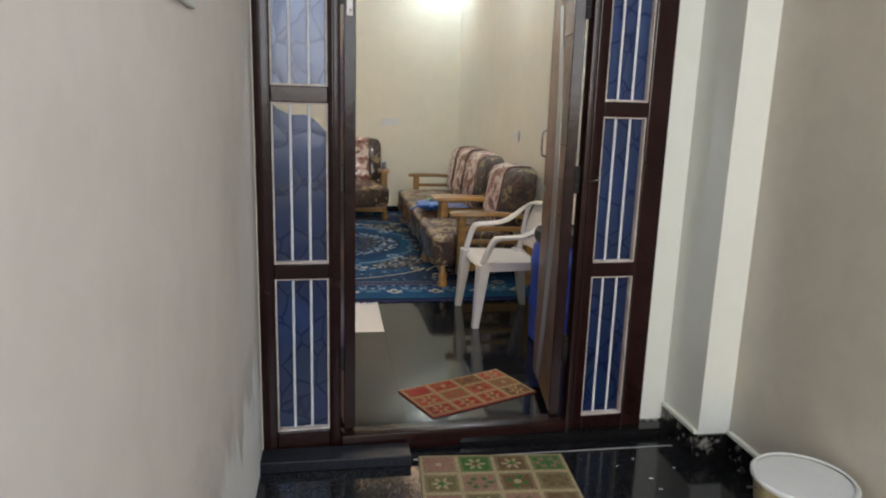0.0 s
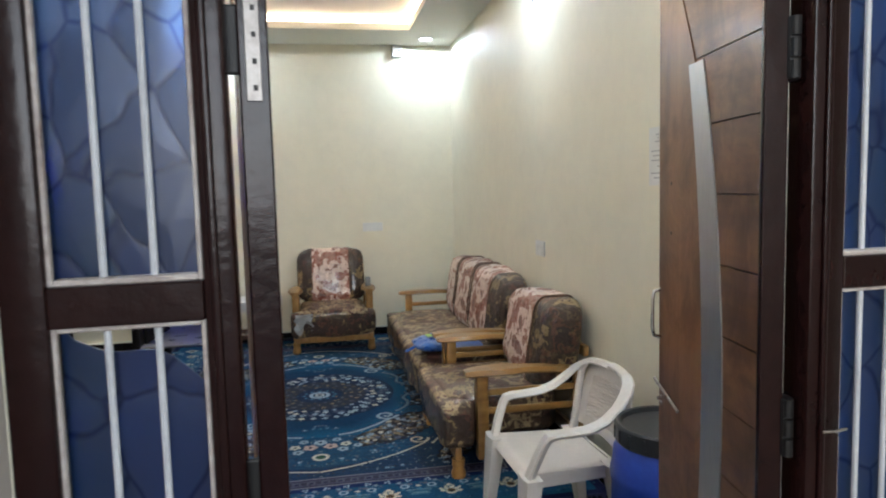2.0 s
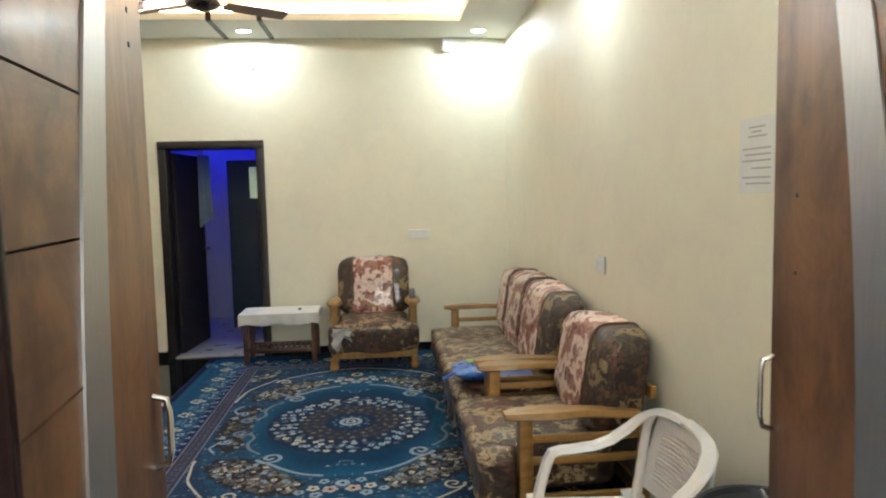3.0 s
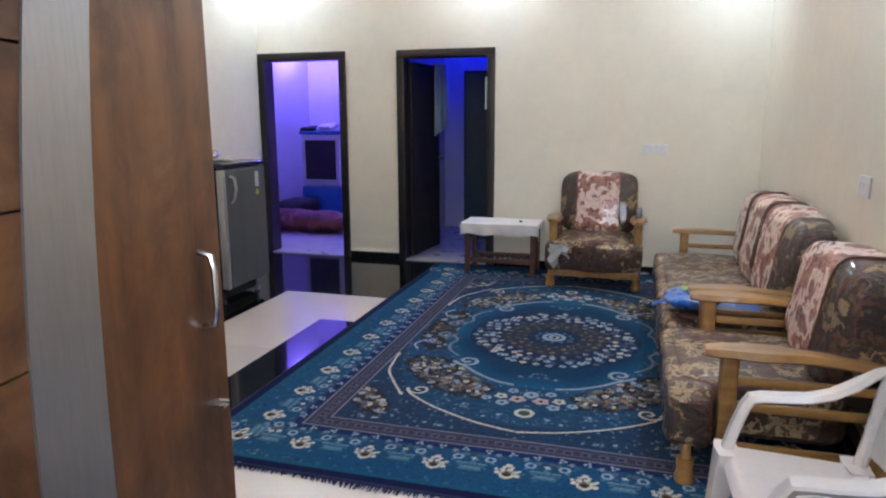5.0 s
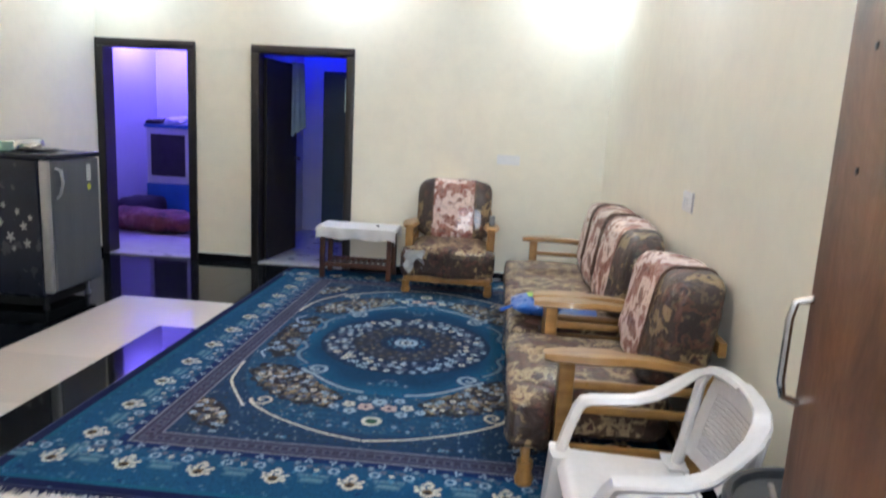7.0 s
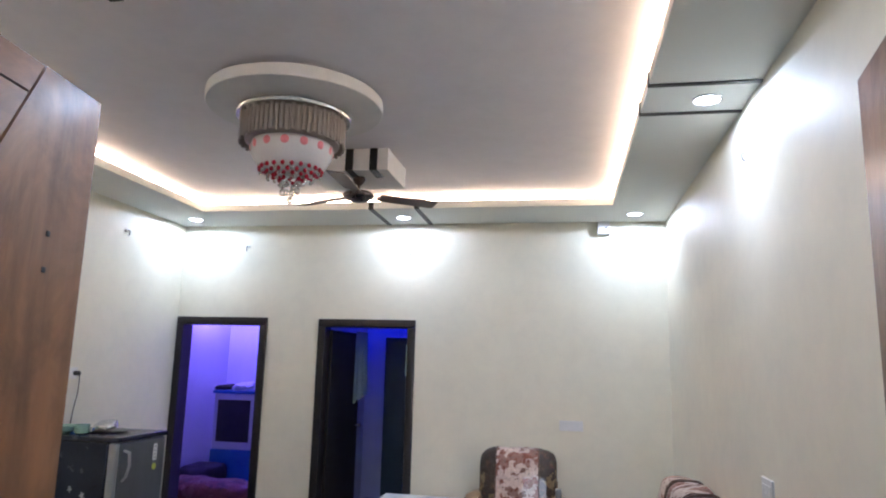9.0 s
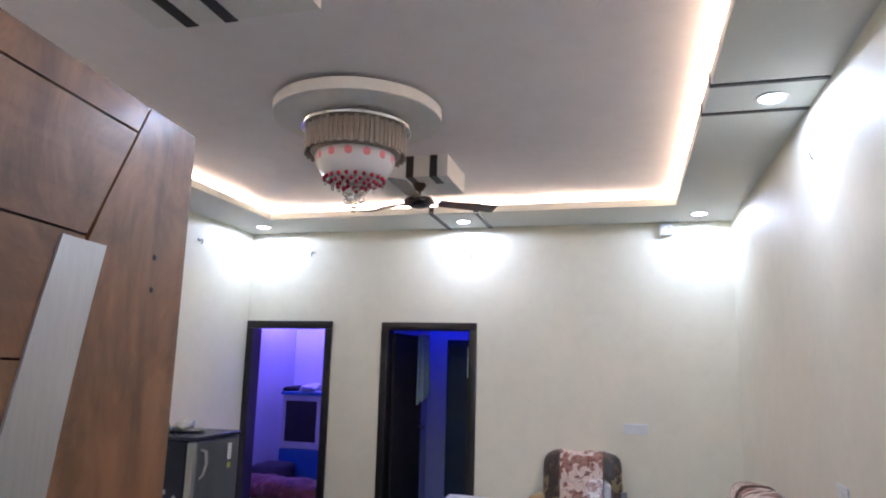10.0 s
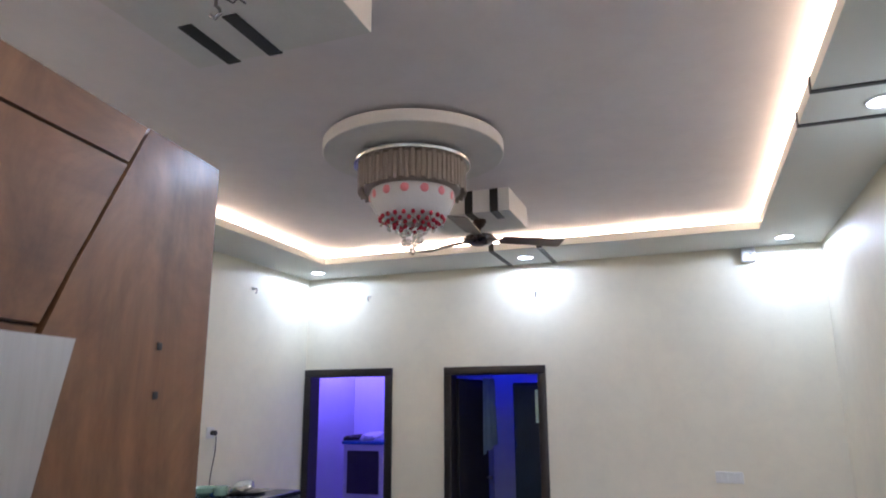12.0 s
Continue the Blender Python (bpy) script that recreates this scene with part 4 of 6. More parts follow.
    lay((np.mod(along, 0.075) < 0.045) & (d > 0.442) & (d < 0.472), (0.085, 0.085, 0.125))
    lay((np.mod(along, 0.075) > 0.012) & (np.mod(along, 0.075) < 0.033) & (d > 0.449) & (d < 0.465), navy)
    # band of curls and small buds between guard and flowers
    for off, pitch, r, c in ((0.375, 0.105, 0.020, pale), (0.335, 0.105, 0.014, grey), (0.085, 0.08, 0.010, sky)):
        for k in np.arange(-hv + off, hv - off, pitch):
            for su in (-1, 1):
                stamp(img, us, vs, su * (hu - off), k, r, c, 3, k * 9, r * 0.3)
        for k in np.arange(-hu + off, hu - off, pitch):
            for sv in (-1, 1):
                stamp(img, us, vs, k, sv * (hv - off), r, c, 3, k * 9, r * 0.3)
    for _ in range(700):
        b, k = rng.uniform(0.09, 0.35), rng.uniform(-1, 1)
        c, r = [sky, (0.03, 0.09, 0.15), deep, (0.10, 0.17, 0.22)][rng.integers(4)], rng.uniform(0.006, 0.013)
        if rng.random() < 0.6:
            stamp(img, us, vs, (1 if rng.random() < 0.5 else -1) * (hu - b), k * hv, r, c, 4, k * 40)
        else:
            stamp(img, us, vs, k * hu, (1 if rng.random() < 0.5 else -1) * (hv - b), r, c, 4, k * 40)
    # large border daisies with dark drop-shaped eyes; urns between them
    spots = [(k * 0.31 + 0.025, sv * (hv - 0.205), 0) for k in range(-4, 5) for sv in (-1, 1)]
    spots += [(su * (hu - 0.205), k * 0.31, 1) for k in range(-5, 6) for su in (-1, 1)]
    for cu, cv, side in spots:
        def put(a, b, r, c, petals=0, hole=0.0):
            if side:
                stamp(img, us, vs, cu - math.copysign(b, cu), cv + a, r, c, petals, 0.3, hole)
            else:
                stamp(img, us, vs, cu + a, cv - math.copysign(b, cv), r, c, petals, 0.3, hole)
        for k in range(9):
            t = k * math.tau / 9
            put(0.043 * math.cos(t), 0.043 * math.sin(t), 0.0125, cream)
        put(0, 0, 0.030, cream)
        put(0, 0.008, 0.021, (0.10, 0.06, 0.018))
        put(0, 0.002, 0.013, bark)
        for t in (-0.9, -0.3, 0.3, 0.9):
            put(0.062 * math.sin(t), 0.062 * math.cos(t), 0.009, cream)
        put(0, 0.075, 0.014, cream)
        for s in (-1, 1):
            # urn: stacked bars growing narrower towards the rug's middle
            for j, (half, b) in enumerate(((0.062, -0.055), (0.052, -0.035), (0.040, -0.015), (0.050, 0.005), (0.034, 0.022))):
                for q in np.arange(-half, half + 0.001, 0.013):
                    put(0.155 * s + q, b, 0.0075, (0.045, 0.125, 0.19) if j % 2 else (0.11, 0.19, 0.25))
            put(0.085 * s, 0.10, 0.024, pale, 0, 0.013)
            put(0.115 * s, 0.125, 0.014, grey)
            put(0.155 * s, 0.10, 0.016, cream, 4)
            put(0.155 * s, 0.065, 0.020, sky, 5)
            put(0.07 * s, -0.07, 0.010, sky)
            put(0.06 * s, 0.15, 0.018, (0.16, 0.22, 0.28), 5)
    img *= rng.uniform(0.72, 1.25, (nu, nv, 1))
    return us, vs, np.clip(img, 0, 1)


def colour_grid(name, us, vs, img, z_of, material):
    nu, nv = len(us), len(vs)
    U, V = np.meshgrid(us, vs, indexing="ij")
    co = np.stack([U, V, z_of(U, V)], -1).reshape(-1, 3)
    idx = np.arange(nu * nv).reshape(nu, nv)
    quads = np.stack([idx[:-1, :-1], idx[1:, :-1], idx[1:, 1:], idx[:-1, 1:]], -1).reshape(-1, 4)
    me = bpy.data.meshes.new(name)
    me.from_pydata(co.tolist(), [], quads.tolist())
    layer = me.color_attributes.new("weave", "FLOAT_COLOR", "POINT")
    flat = np.concatenate([img.reshape(-1, 3), np.ones((nu * nv, 1))], 1).astype(np.float32)
    layer.data.foreach_set("color", flat.ravel())
    me.materials.append(material)
    me.polygons.foreach_set("use_smooth", np.ones(len(quads), dtype=bool))
    return me


RUG_HU, RUG_HV = 1.40, 2.0
us, vs, img = weave_rug(560, 800, RUG_HU, RUG_HV, np.random.default_rng(4))
rug = thing("rug", "large blue patterned rug with cream flowers and fringed ends", "rug", (0.625, 6.765, 0.0))
pile = new("woven_top", colour_grid("woven_top", us, vs, img, lambda U, V: 0.010 + 0.0015 * np.sin(U * 5 + 1) * np.sin(V * 3), RUG_PILE))
pile.parent = rug
NAVY_EDGE = surface("navy_rug_binding", (0.006, 0.010, 0.05), (0.014, 0.02, 0.08), 20, 200, 0.85, relief=0.5)
part("binding", boxes(((-RUG_HU - 0.008, -RUG_HV, 0.001), (-RUG_HU, RUG_HV, 0.011)), ((RUG_HU, -RUG_HV, 0.001), (RUG_HU + 0.008, RUG_HV, 0.011)),
                      ((-RUG_HU, -RUG_HV - 0.008, 0.001), (RUG_HU, -RUG_HV, 0.011)), ((-RUG_HU, RUG_HV, 0.001), (RUG_HU, RUG_HV + 0.008, 0.011))), NAVY_EDGE, rug)
rng = random.Random(5)
bm = bmesh.new()
for end in (-1, 1):
    x = -RUG_HU
    while x < RUG_HU:
        w, ln = rng.uniform(0.008, 0.02), rng.uniform(0.018, 0.04) + 0.012 * math.sin(x * 9)
        sk = rng.uniform(-0.02, 0.02)
        y0, y1 = end * (RUG_HV + 0.006), end * (RUG_HV + 0.008 + max(0.006, ln))
        q = [bm.verts.new(p) for p in ((x, y0, 0.008), (x + w, y0, 0.008), (x + w * 0.6 + sk, y1, 0.003), (x + w * 0.3 + sk, y1, 0.003))]
        bm.faces.new(q)
        x += w * 0.92
fr = part("fringe", bm, NAVY_EDGE, rug, smooth=False)
fr["kind"] = "stuff"

# ---- door mats: patchwork print ----


def weave_mat(nu, nv, hu, hv, ground, tones, rng):
    us, vs = np.linspace(-hu, hu, nu), np.linspace(-hv, hv, nv)
    img = np.zeros((nu, nv, 3)) + np.array(ground)
    cols = np.linspace(-hu, hu, 5)
    rows = np.linspace(-hv, hv, 4)
    for i in range(4):
        for j in range(3):
            u0, u1, v0, v1 = cols[i] + 0.008, cols[i + 1] - 0.008, rows[j] + 0.008, rows[j + 1] - 0.008
            U, V = np.meshgrid(us, vs, indexing="ij")
            sel = (U > u0) & (U < u1) & (V > v0) & (V < v1)
            img[sel] = tones[rng.integers(len(tones))]
            ring = sel & ~((U > u0 + 0.012) & (U < u1 - 0.012) & (V > v0 + 0.012) & (V < v1 - 0.012))
            img[ring & (np.mod((U + V) * 60, 1) < 0.5)] = np.array(ground) * 0.7
            cu, cv = (u0 + u1) / 2, (v0 + v1) / 2
            kind = rng.integers(3)
            t2 = tones[rng.integers(len(tones))]
            if kind == 0:
                stamp(img, us, vs, cu, cv, 0.042, ground, 6, 0, 0.012)
                stamp(img, us, vs, cu, cv, 0.02, t2, 5)
            elif kind == 1:
                for a in range(6):
                    stamp(img, us, vs, cu + 0.04 * math.cos(a * 1.05), cv + 0.03 * math.sin(a * 1.05), 0.016, t2, 5)
            else:
                stamp(img, us, vs, cu, cv, 0.045, t2, 4, 0.4, 0.02)
                stamp(img, us, vs, cu, cv, 0.014, ground)
    img *= rng.uniform(0.75, 1.25, (nu, nv, 1))
    return us, vs, np.clip(img, 0, 1)


def door_mat(place, rz, hu, hv, ground, tones, seed, label, edge):
    us, vs, img = weave_mat(150, 90, hu, hv, ground, tones, np.random.default_rng(seed))
    ob = thing("door_mat", label, "mat", place, rz, "door mats")
    f = new("face", colour_grid("face", us, vs, img, lambda U, V: 0.008 + 0.002 * np.sin(U * 9) * np.cos(V * 11), MAT_PILE))
    f.parent = ob
    part("edging", boxes(((-hu - 0.005, -hv - 0.005, 0.0005), (hu + 0.005, hv + 0.005, 0.006)), bev=0.002), edge, ob)
    return ob


RED_EDGE = surface("red_mat_edge", (0.2, 0.03, 0.02), (0.32, 0.06, 0.04), 20, 200, 0.9, relief=0.4)
TAN_EDGE = surface("tan_mat_edge", (0.14, 0.11, 0.06), (0.24, 0.2, 0.12), 20, 200, 0.9, relief=0.4)
door_mat((1.156, 3.21, 0.0), 23.0, 0.290, 0.158, (0.42, 0.29, 0.15), [(0.34, 0.045, 0.03), (0.40, 0.08, 0.05), (0.16, 0.085, 0.04), (0.26, 0.14, 0.065), (0.30, 0.05, 0.04)], 3, "red patchwork door mat lying askew inside the door", RED_EDGE)
door_mat((1.13, 2.46, PORCH_Z), -4.0, 0.290, 0.20, (0.40, 0.33, 0.20), [(0.16, 0.10, 0.05), (0.06, 0.15, 0.04), (0.30, 0.17, 0.13), (0.17, 0.14, 0.07)], 8, "tan and green patchwork door mat on the porch", TAN_EDGE)

# ---- wooden sofas ----


def foot(bm, x, y, h=0.11):
    return lathe(bm, [(0.022, 0), (0.036, 0.012), (0.040, 0.035), (0.030, 0.06), (0.034, 0.08), (0.034, h)], 14, (x, y, 0))


def arm_unit(ob, y, depth, arm_z, front=0.17):
    """One side frame of a sofa: posts, shaped arm plank and rungs."""
    bm = bmesh.new()
    n = 14
    rings = []
    for k in range(n + 1):
        s = k / n
        x = front - 0.06 + s * (depth - front - 0.04)
        w = 0.042 + 0.024 * math.sin(min(1, s * 1.6) * math.pi) ** 2 + (0.008 if s < 0.5 else 0)
        if k == 0:
            w *= 0.75
        z = arm_z - 0.012 + 0.014 * math.sin(s * math.pi) - 0.02 * s
        h = 0.017 if 0 < k < n else 0.012
        rings.append([(x, y - w, z - h * 0.5), (x, y - w * 0.8, z + h), (x, y + w * 0.8, z + h), (x, y + w, z - h * 0.5), (x, y + w * 0.8, z - h), (x, y - w * 0.8, z - h)])
    arm = part("arm", loft(bm, rings), OAK, ob)
    part("arm_post", boxes(((front, y - 0.034, 0.10), (front + 0.062, y + 0.034, arm_z - 0.02)), bev=0.008), OAK, ob)
    part("arm_post", boxes(((depth - 0.12, y - 0.024, 0.0), (depth - 0.07, y + 0.024, arm_z - 0.03)), bev=0.006), OAK, ob)
    for z in (arm_z - 0.14, arm_z - 0.24):
        part("rung", boxes(((front + 0.05, y - 0.012, z), (depth - 0.115, y + 0.012, z + 0.035)), bev=0.005), OAK, ob)
    part("side_rail", boxes(((front + 0.05, y - 0.014, 0.13), (depth - 0.115, y + 0.014, 0.20)), bev=0.005), OAK, ob)
    return arm


def sofa(name, label, place, rz, width, panels, arm_z=0.575, depth=0.83, group="", back_top=0.93, seed=0.0):
    """Front faces local -x; the seat runs along y. panels: (from, to) shares of the back dressed in pink cloth."""
    ob = thing(name, label, "sofa" if width > 1.2 else "armchair", place, rz, group)
    h = width / 2
    for y in (-h + 0.05, h - 0.05):
        arm_unit(ob, y, depth, arm_z)
        part("front_foot", foot(bmesh.new(), 0.068, y), OAK, ob)
    bm = bmesh.new()
    box(bm, (0.05, -h + 0.03, 0.10), (0.085, h - 0.03, 0.175), 0.008)
    part("front_rail", bm, OAK, ob)
    part("back_rail", boxes(((depth - 0.10, -h + 0.08, 0.12), (depth - 0.07, h - 0.08, 0.20)), bev=0.004), OAK, ob)
    part("back_rail", boxes(((depth - 0.055, -h + 0.06, 0.60), (depth - 0.025, h - 0.06, 0.66)), bev=0.004), OAK, ob)
    hy = h - 0.085
    n_seat = 24 if width < 1.2 else 56
    seat = part("seat_cushion", cushion(bmesh.new(), (0.335, 0, 0.305), (0.325, hy, 0.125), 0.32, n_seat, 28, 0.008, 0, seed), [SEAT_FLORAL], ob, "floral seat under clear plastic")
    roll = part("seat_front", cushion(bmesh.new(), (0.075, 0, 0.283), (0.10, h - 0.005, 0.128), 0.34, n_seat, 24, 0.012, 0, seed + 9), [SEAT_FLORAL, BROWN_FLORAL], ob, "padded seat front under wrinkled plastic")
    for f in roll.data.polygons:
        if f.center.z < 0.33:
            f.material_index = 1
    bm = cushion(bmesh.new(), (depth - 0.165, 0, (back_top + 0.40) / 2), (0.125, hy + 0.02, (back_top - 0.40) / 2), 0.42, 120 if width > 1.2 else 60, 36, 0.010, 0.16, seed + 4)
    for f in bm.faces:
        s = (f.calc_center_median().y + hy) / (2 * hy)
        for a, b in panels:
            if a < s < b:
                f.material_index = 1
    part("back_cushion", bm, [BROWN_FLORAL, PINK_FLORAL], ob, "brown floral back with pink floral panels under plastic")
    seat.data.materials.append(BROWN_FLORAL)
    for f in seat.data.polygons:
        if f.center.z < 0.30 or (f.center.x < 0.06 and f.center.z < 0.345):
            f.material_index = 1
    edges = sorted({e for ab in panels for e in ab})
    for e in edges:
        y = -hy + e * 2 * hy
        zc, hz = (back_top + 0.40) / 2, (back_top - 0.40) / 2
        pts = []
        for k in range(17):
            a = math.pi * (0.02 + 0.96 * k / 16) + math.pi * 0.08
            cx, cz = math.copysign(abs(math.cos(a)) ** 0.42, math.cos(a)), math.copysign(abs(math.sin(a)) ** 0.42, math.sin(a))
            edge_in = max(0.3, 1 - abs(2 * e - 1) ** 6) ** 0.5
            pts.append((depth - 0.165 + 0.127 * cx * edge_in + 0.16 * hz * cz * edge_in, y, zc + (hz + 0.003) * cz * edge_in))
        part("piping", tube(bmesh.new(), [p for p in pts], 0.006, 6), PIPING, ob)
    return ob


single_sofa = sofa("sofa_chair", "single wooden sofa chair, floral cushions under shiny plastic", (1.27, 5.53, 0.0), 0, 0.92, [(0.26, 0.99)], group="sofa set", back_top=0.905, seed=1.0)
long_sofa = sofa("sofa", "three-seat wooden sofa with floral cushions in plastic wrap", (1.27, 7.01, 0.0), 0, 1.98, [(0.13, 0.405), (0.435, 0.70), (0.73, 0.985)], group="sofa set", seed=2.0)
arm_chair = sofa("armchair", "wooden armchair with floral cushions against the back wall", (0.775, 8.05, 0.01), 90, 0.80, [(0.21, 0.80)], 0.575, 0.80, "sofa set", 0.94, 3.0)
# loose polythene hanging at the armchair's front corner
single("polythene_wrap", sheet(bmesh.new(), lambda u, v: (0.02 * math.sin(v * 9 + u * 4), u * 0.16 + 0.01 * math.sin(v * 13), 0.37 - v * (0.15 + 0.05 * math.sin(u * 7)) + 0.0), 10, 14, 0.001), POLY_FILM, "crumpled clear plastic wrap hanging off the armchair seat", "plastic wrap", (0.42, 8.008, 0.03), -90)
single("remote_box", boxes(((-0.025, -0.04, 0), (0.025, 0.04, 0.085)), bev=0.008), FRIDGE_GREY, "small grey box standing on the armchair arm", "box", (1.125, 8.35, 0.592))

# blue carrier bag lying on the sofa seat
bag = thing("plastic_bag", "crumpled blue plastic bag lying on the sofa seat", "bag", (1.40, 6.24, 0.428), 8)
bm = bmesh.new()
rings = []
for i in range(1, 14):
    t = -math.pi / 2 + math.pi * i / 14
    ring = []
    for j in range(22):
        a = math.tau * j / 22
        x, y, z = 0.15 * math.cos(t) * math.cos(a), 0.17 * math.sin(t), 0.045 + 0.045 * math.cos(t) * math.sin(a)
        w = 1 + 0.30 * noise.noise((x * 14, y * 14, z * 14 + 3))
        ring.append((x * w, y * w, max(0.0, z * w)))
    rings.append(ring)
part("bag_body", loft(bm, rings), BAG_BLUE, bag, angle=20)
part("handle", sheet(bmesh.new(), lambda u, v: (-0.10 - 0.09 * u, -0.05 + v * 0.06 + 0.02 * u, 0.05 - 0.045 * u + 0.01 * math.sin(v * 6)), 6, 4, 0.002), BAG_BLUE, bag)
part("print_patch", sheet(bmesh.new(), lambda u, v: (-0.04 + 0.07 * u, -0.04 + v * 0.08, 0.098 + 0.004 * math.sin(u * 5)), 4, 4, 0.001), BAG_GREEN, bag, "lime green print")
single("folded_cloth", cushion(bmesh.new(), (0, 0, 0.02), (0.12, 0.16, 0.02), 0.5, 16, 16, 0.006), BAG_BLUE, "folded dark blue cloth on the sofa seat", "cloth", (1.62, 6.22, 0.430))

# ---- plastic armchair ----


def plastic_chair(place, rz, label):
    """Front towards local -x."""
    ob = thing("plastic_chair", label, "chair", place, rz)

    def seat(u, v):
        x = -0.245 + 0.46 * u
        y = (v - 0.5) * 2 * (0.235 - 0.03 * u)
        r = (2 * v - 1) ** 2
        z = 0.432 - 0.018 * math.sin(math.pi * u) * (1 - r) + 0.006 * r - 0.01 * u
        if u < 0.12:
            z -= 0.045 * ((0.12 - u) / 0.12) ** 2
            x += 0.012 * ((0.12 - u) / 0.12) ** 2
        return (x, y, z)
    part("seat", sheet(bmesh.new(), seat, 20, 16, 0.006), PLASTIC_WHITE, ob)
    bm = bmesh.new()
    loop = [(-0.225, -0.235), (0.20, -0.205), (0.20, 0.205), (-0.225, 0.235)]
    for (ax, ay), (bx, by) in zip(loop[:3], loop[1:]):
        sheet(bm, lambda u, v: (ax + (bx - ax) * u, ay + (by - ay) * u, 0.43 - 0.055 * v), 8, 2, 0.004)
    part("apron", bm, PLASTIC_WHITE, ob)
    for sy in (-1, 1):
        for fx, tx, fy in ((-0.262, -0.215, 0.245), (0.245, 0.185, 0.225)):
            bm = bmesh.new()
            rings = []
            for k in range(7):
                s = k / 6
                x, y = fx + (tx - fx) * s, sy * (fy + (-0.015 if fx < 0 else -0.02) * s)
                w, d = 0.025 + 0.032 * s, 0.019 + 0.016 * s
                rings.append([(x - d, y - w, s * 0.43), (x + d, y - w, s * 0.43), (x + d, y - w * 0.4, s * 0.43), (x + d * 1.15, y, s * 0.43),
                              (x + d, y + w * 0.4, s * 0.43), (x + d, y + w, s * 0.43), (x - d, y + w, s * 0.43), (x - d * 1.25, y, s * 0.43)])
            loft(bm, rings)
            part("leg", bm, PLASTIC_WHITE, ob)
        # arm: post rising from the seat corner, then a flat band sweeping up into the back
        arc = [(-0.222, sy * 0.238, 0.42), (-0.195, sy * 0.255, 0.50), (-0.165, sy * 0.268, 0.572), (-0.145, sy * 0.272, 0.600), (-0.11, sy * 0.274, 0.608), (-0.04, sy * 0.276, 0.610),
               (0.04, sy * 0.276, 0.616), (0.11, sy * 0.272, 0.638), (0.175, sy * 0.262, 0.682), (0.225, sy * 0.244, 0.728), (0.258, sy * 0.21, 0.760), (0.278, sy * 0.16, 0.780), (0.288, sy * 0.09, 0.789), (0.292, 0, 0.792)]
        rings = []
        for k, p in enumerate(arc):
            a, b = Vector(arc[max(0, k - 1)]), Vector(arc[min(len(arc) - 1, k + 1)])
            d = (b - a).normalized()
            out = Vector((0, sy, 0)) if k < 9 else Vector((0.0, sy, 0)).lerp(Vector((1, 0, 0)), min(1, (k - 8) / 4))
            out = (out - d * out.dot(d)).normalized()
            up = d.cross(out).normalized()
            w = 0.027 if k < 4 else 0.034 - 0.012 * max(0, k - 8) / 5
            t2 = 0.012 + (0.004 if k < 4 else 0)
            c = Vector(p)
            rings.append([c + out * (w * cu) + up * (t2 * cv) for cu, cv in ((-1, -0.6), (-0.6, 0.8), (0.6, 0.8), (1, -0.6), (0.8, -1.2), (-0.8, -1.2))])
        bm = loft(bmesh.new(), rings)
        part("armrest", bm, PLASTIC_WHITE, ob)
        # back upright joining seat and arm
        bm = tube(bmesh.new(), [(0.19, sy * 0.205, 0.41), (0.215, sy * 0.215, 0.52), (0.235, sy * 0.225, 0.62), (0.25, sy * 0.222, 0.715), (0.262, sy * 0.198, 0.758)], [0.022, 0.02, 0.019, 0.018, 0.016], 8)
        part("back_upright", bm, PLASTIC_WHITE, ob)
    # back shell with rows of small slots
    bm = bmesh.new()
    nu, nv = 58, 40

    def shell(u, v):
        y = (u - 0.5) * 2 * (0.205 + 0.012 * math.sin(math.pi * v))
        z = 0.47 + 0.315 * v - 0.05 * (2 * u - 1) ** 4 * v
        x = 0.215 + 0.075 * v + 0.022 * (1 - (2 * u - 1) ** 2)
        return (x, y, z)
    g = [[bm.verts.new(shell(i / nu, j / nv)) for j in range(nv + 1)] for i in range(nu + 1)]
    for i in range(nu):
        for j in range(nv):
            slot = 8 < i < nu - 9 and 5 < j < nv - 8 and i % 2 == 0 and j % 2 == 0
            if not slot:
                bm.faces.new((g[i][j], g[i + 1][j], g[i + 1][j + 1], g[i][j + 1]))
    bmesh.ops.recalc_face_normals(bm, faces=bm.faces)
    bmesh.ops.solidify(bm, geom=bm.faces[:], thickness=0.005)
    part("backrest", bm, PLASTIC_WHITE, ob, "slotted back panel")
    for piece in ob.children:
        piece.data.transform(Matrix.Diagonal((0.90, 1.0, 0.94, 1)))
    return ob


plastic_chair((1.619, 4.42, 0.0), 2.0, "white plastic armchair standing beside the sofa")

# ---- blue barrel ----
barrel = thing("barrel", "blue plastic barrel with a black lid behind the door", "barrel", (1.875, 3.93, 0.0))
part("drum", lathe(bmesh.new(), [(0.185, 0.0), (0.20, 0.02), (0.203, 0.20), (0.208, 0.215), (0.208, 0.24), (0.203, 0.255), (0.203, 0.45), (0.208, 0.465), (0.208, 0.49), (0.202, 0.51), (0.196, 0.57), (0.17, 0.605), (0.165, 0.62)], 44), BARREL_BLUE, barrel)
lid = part("lid", lathe(bmesh.new(), [(0.186, 0.60), (0.19, 0.605), (0.19, 0.662), (0.184, 0.67), (0.172, 0.668), (0.166, 0.652), (0.05, 0.648), (0.001, 0.648)], 44), LID_BLACK, barrel, "black screw lid with raised rim")
for k in range(20):
    a = k * math.tau / 20
    part("grip_rib", tube(bmesh.new(), [(0.190 * math.cos(a), 0.190 * math.sin(a), 0.61), (0.190 * math.cos(a), 0.190 * math.sin(a), 0.655)], 0.005, 6), LID_BLACK, lid)

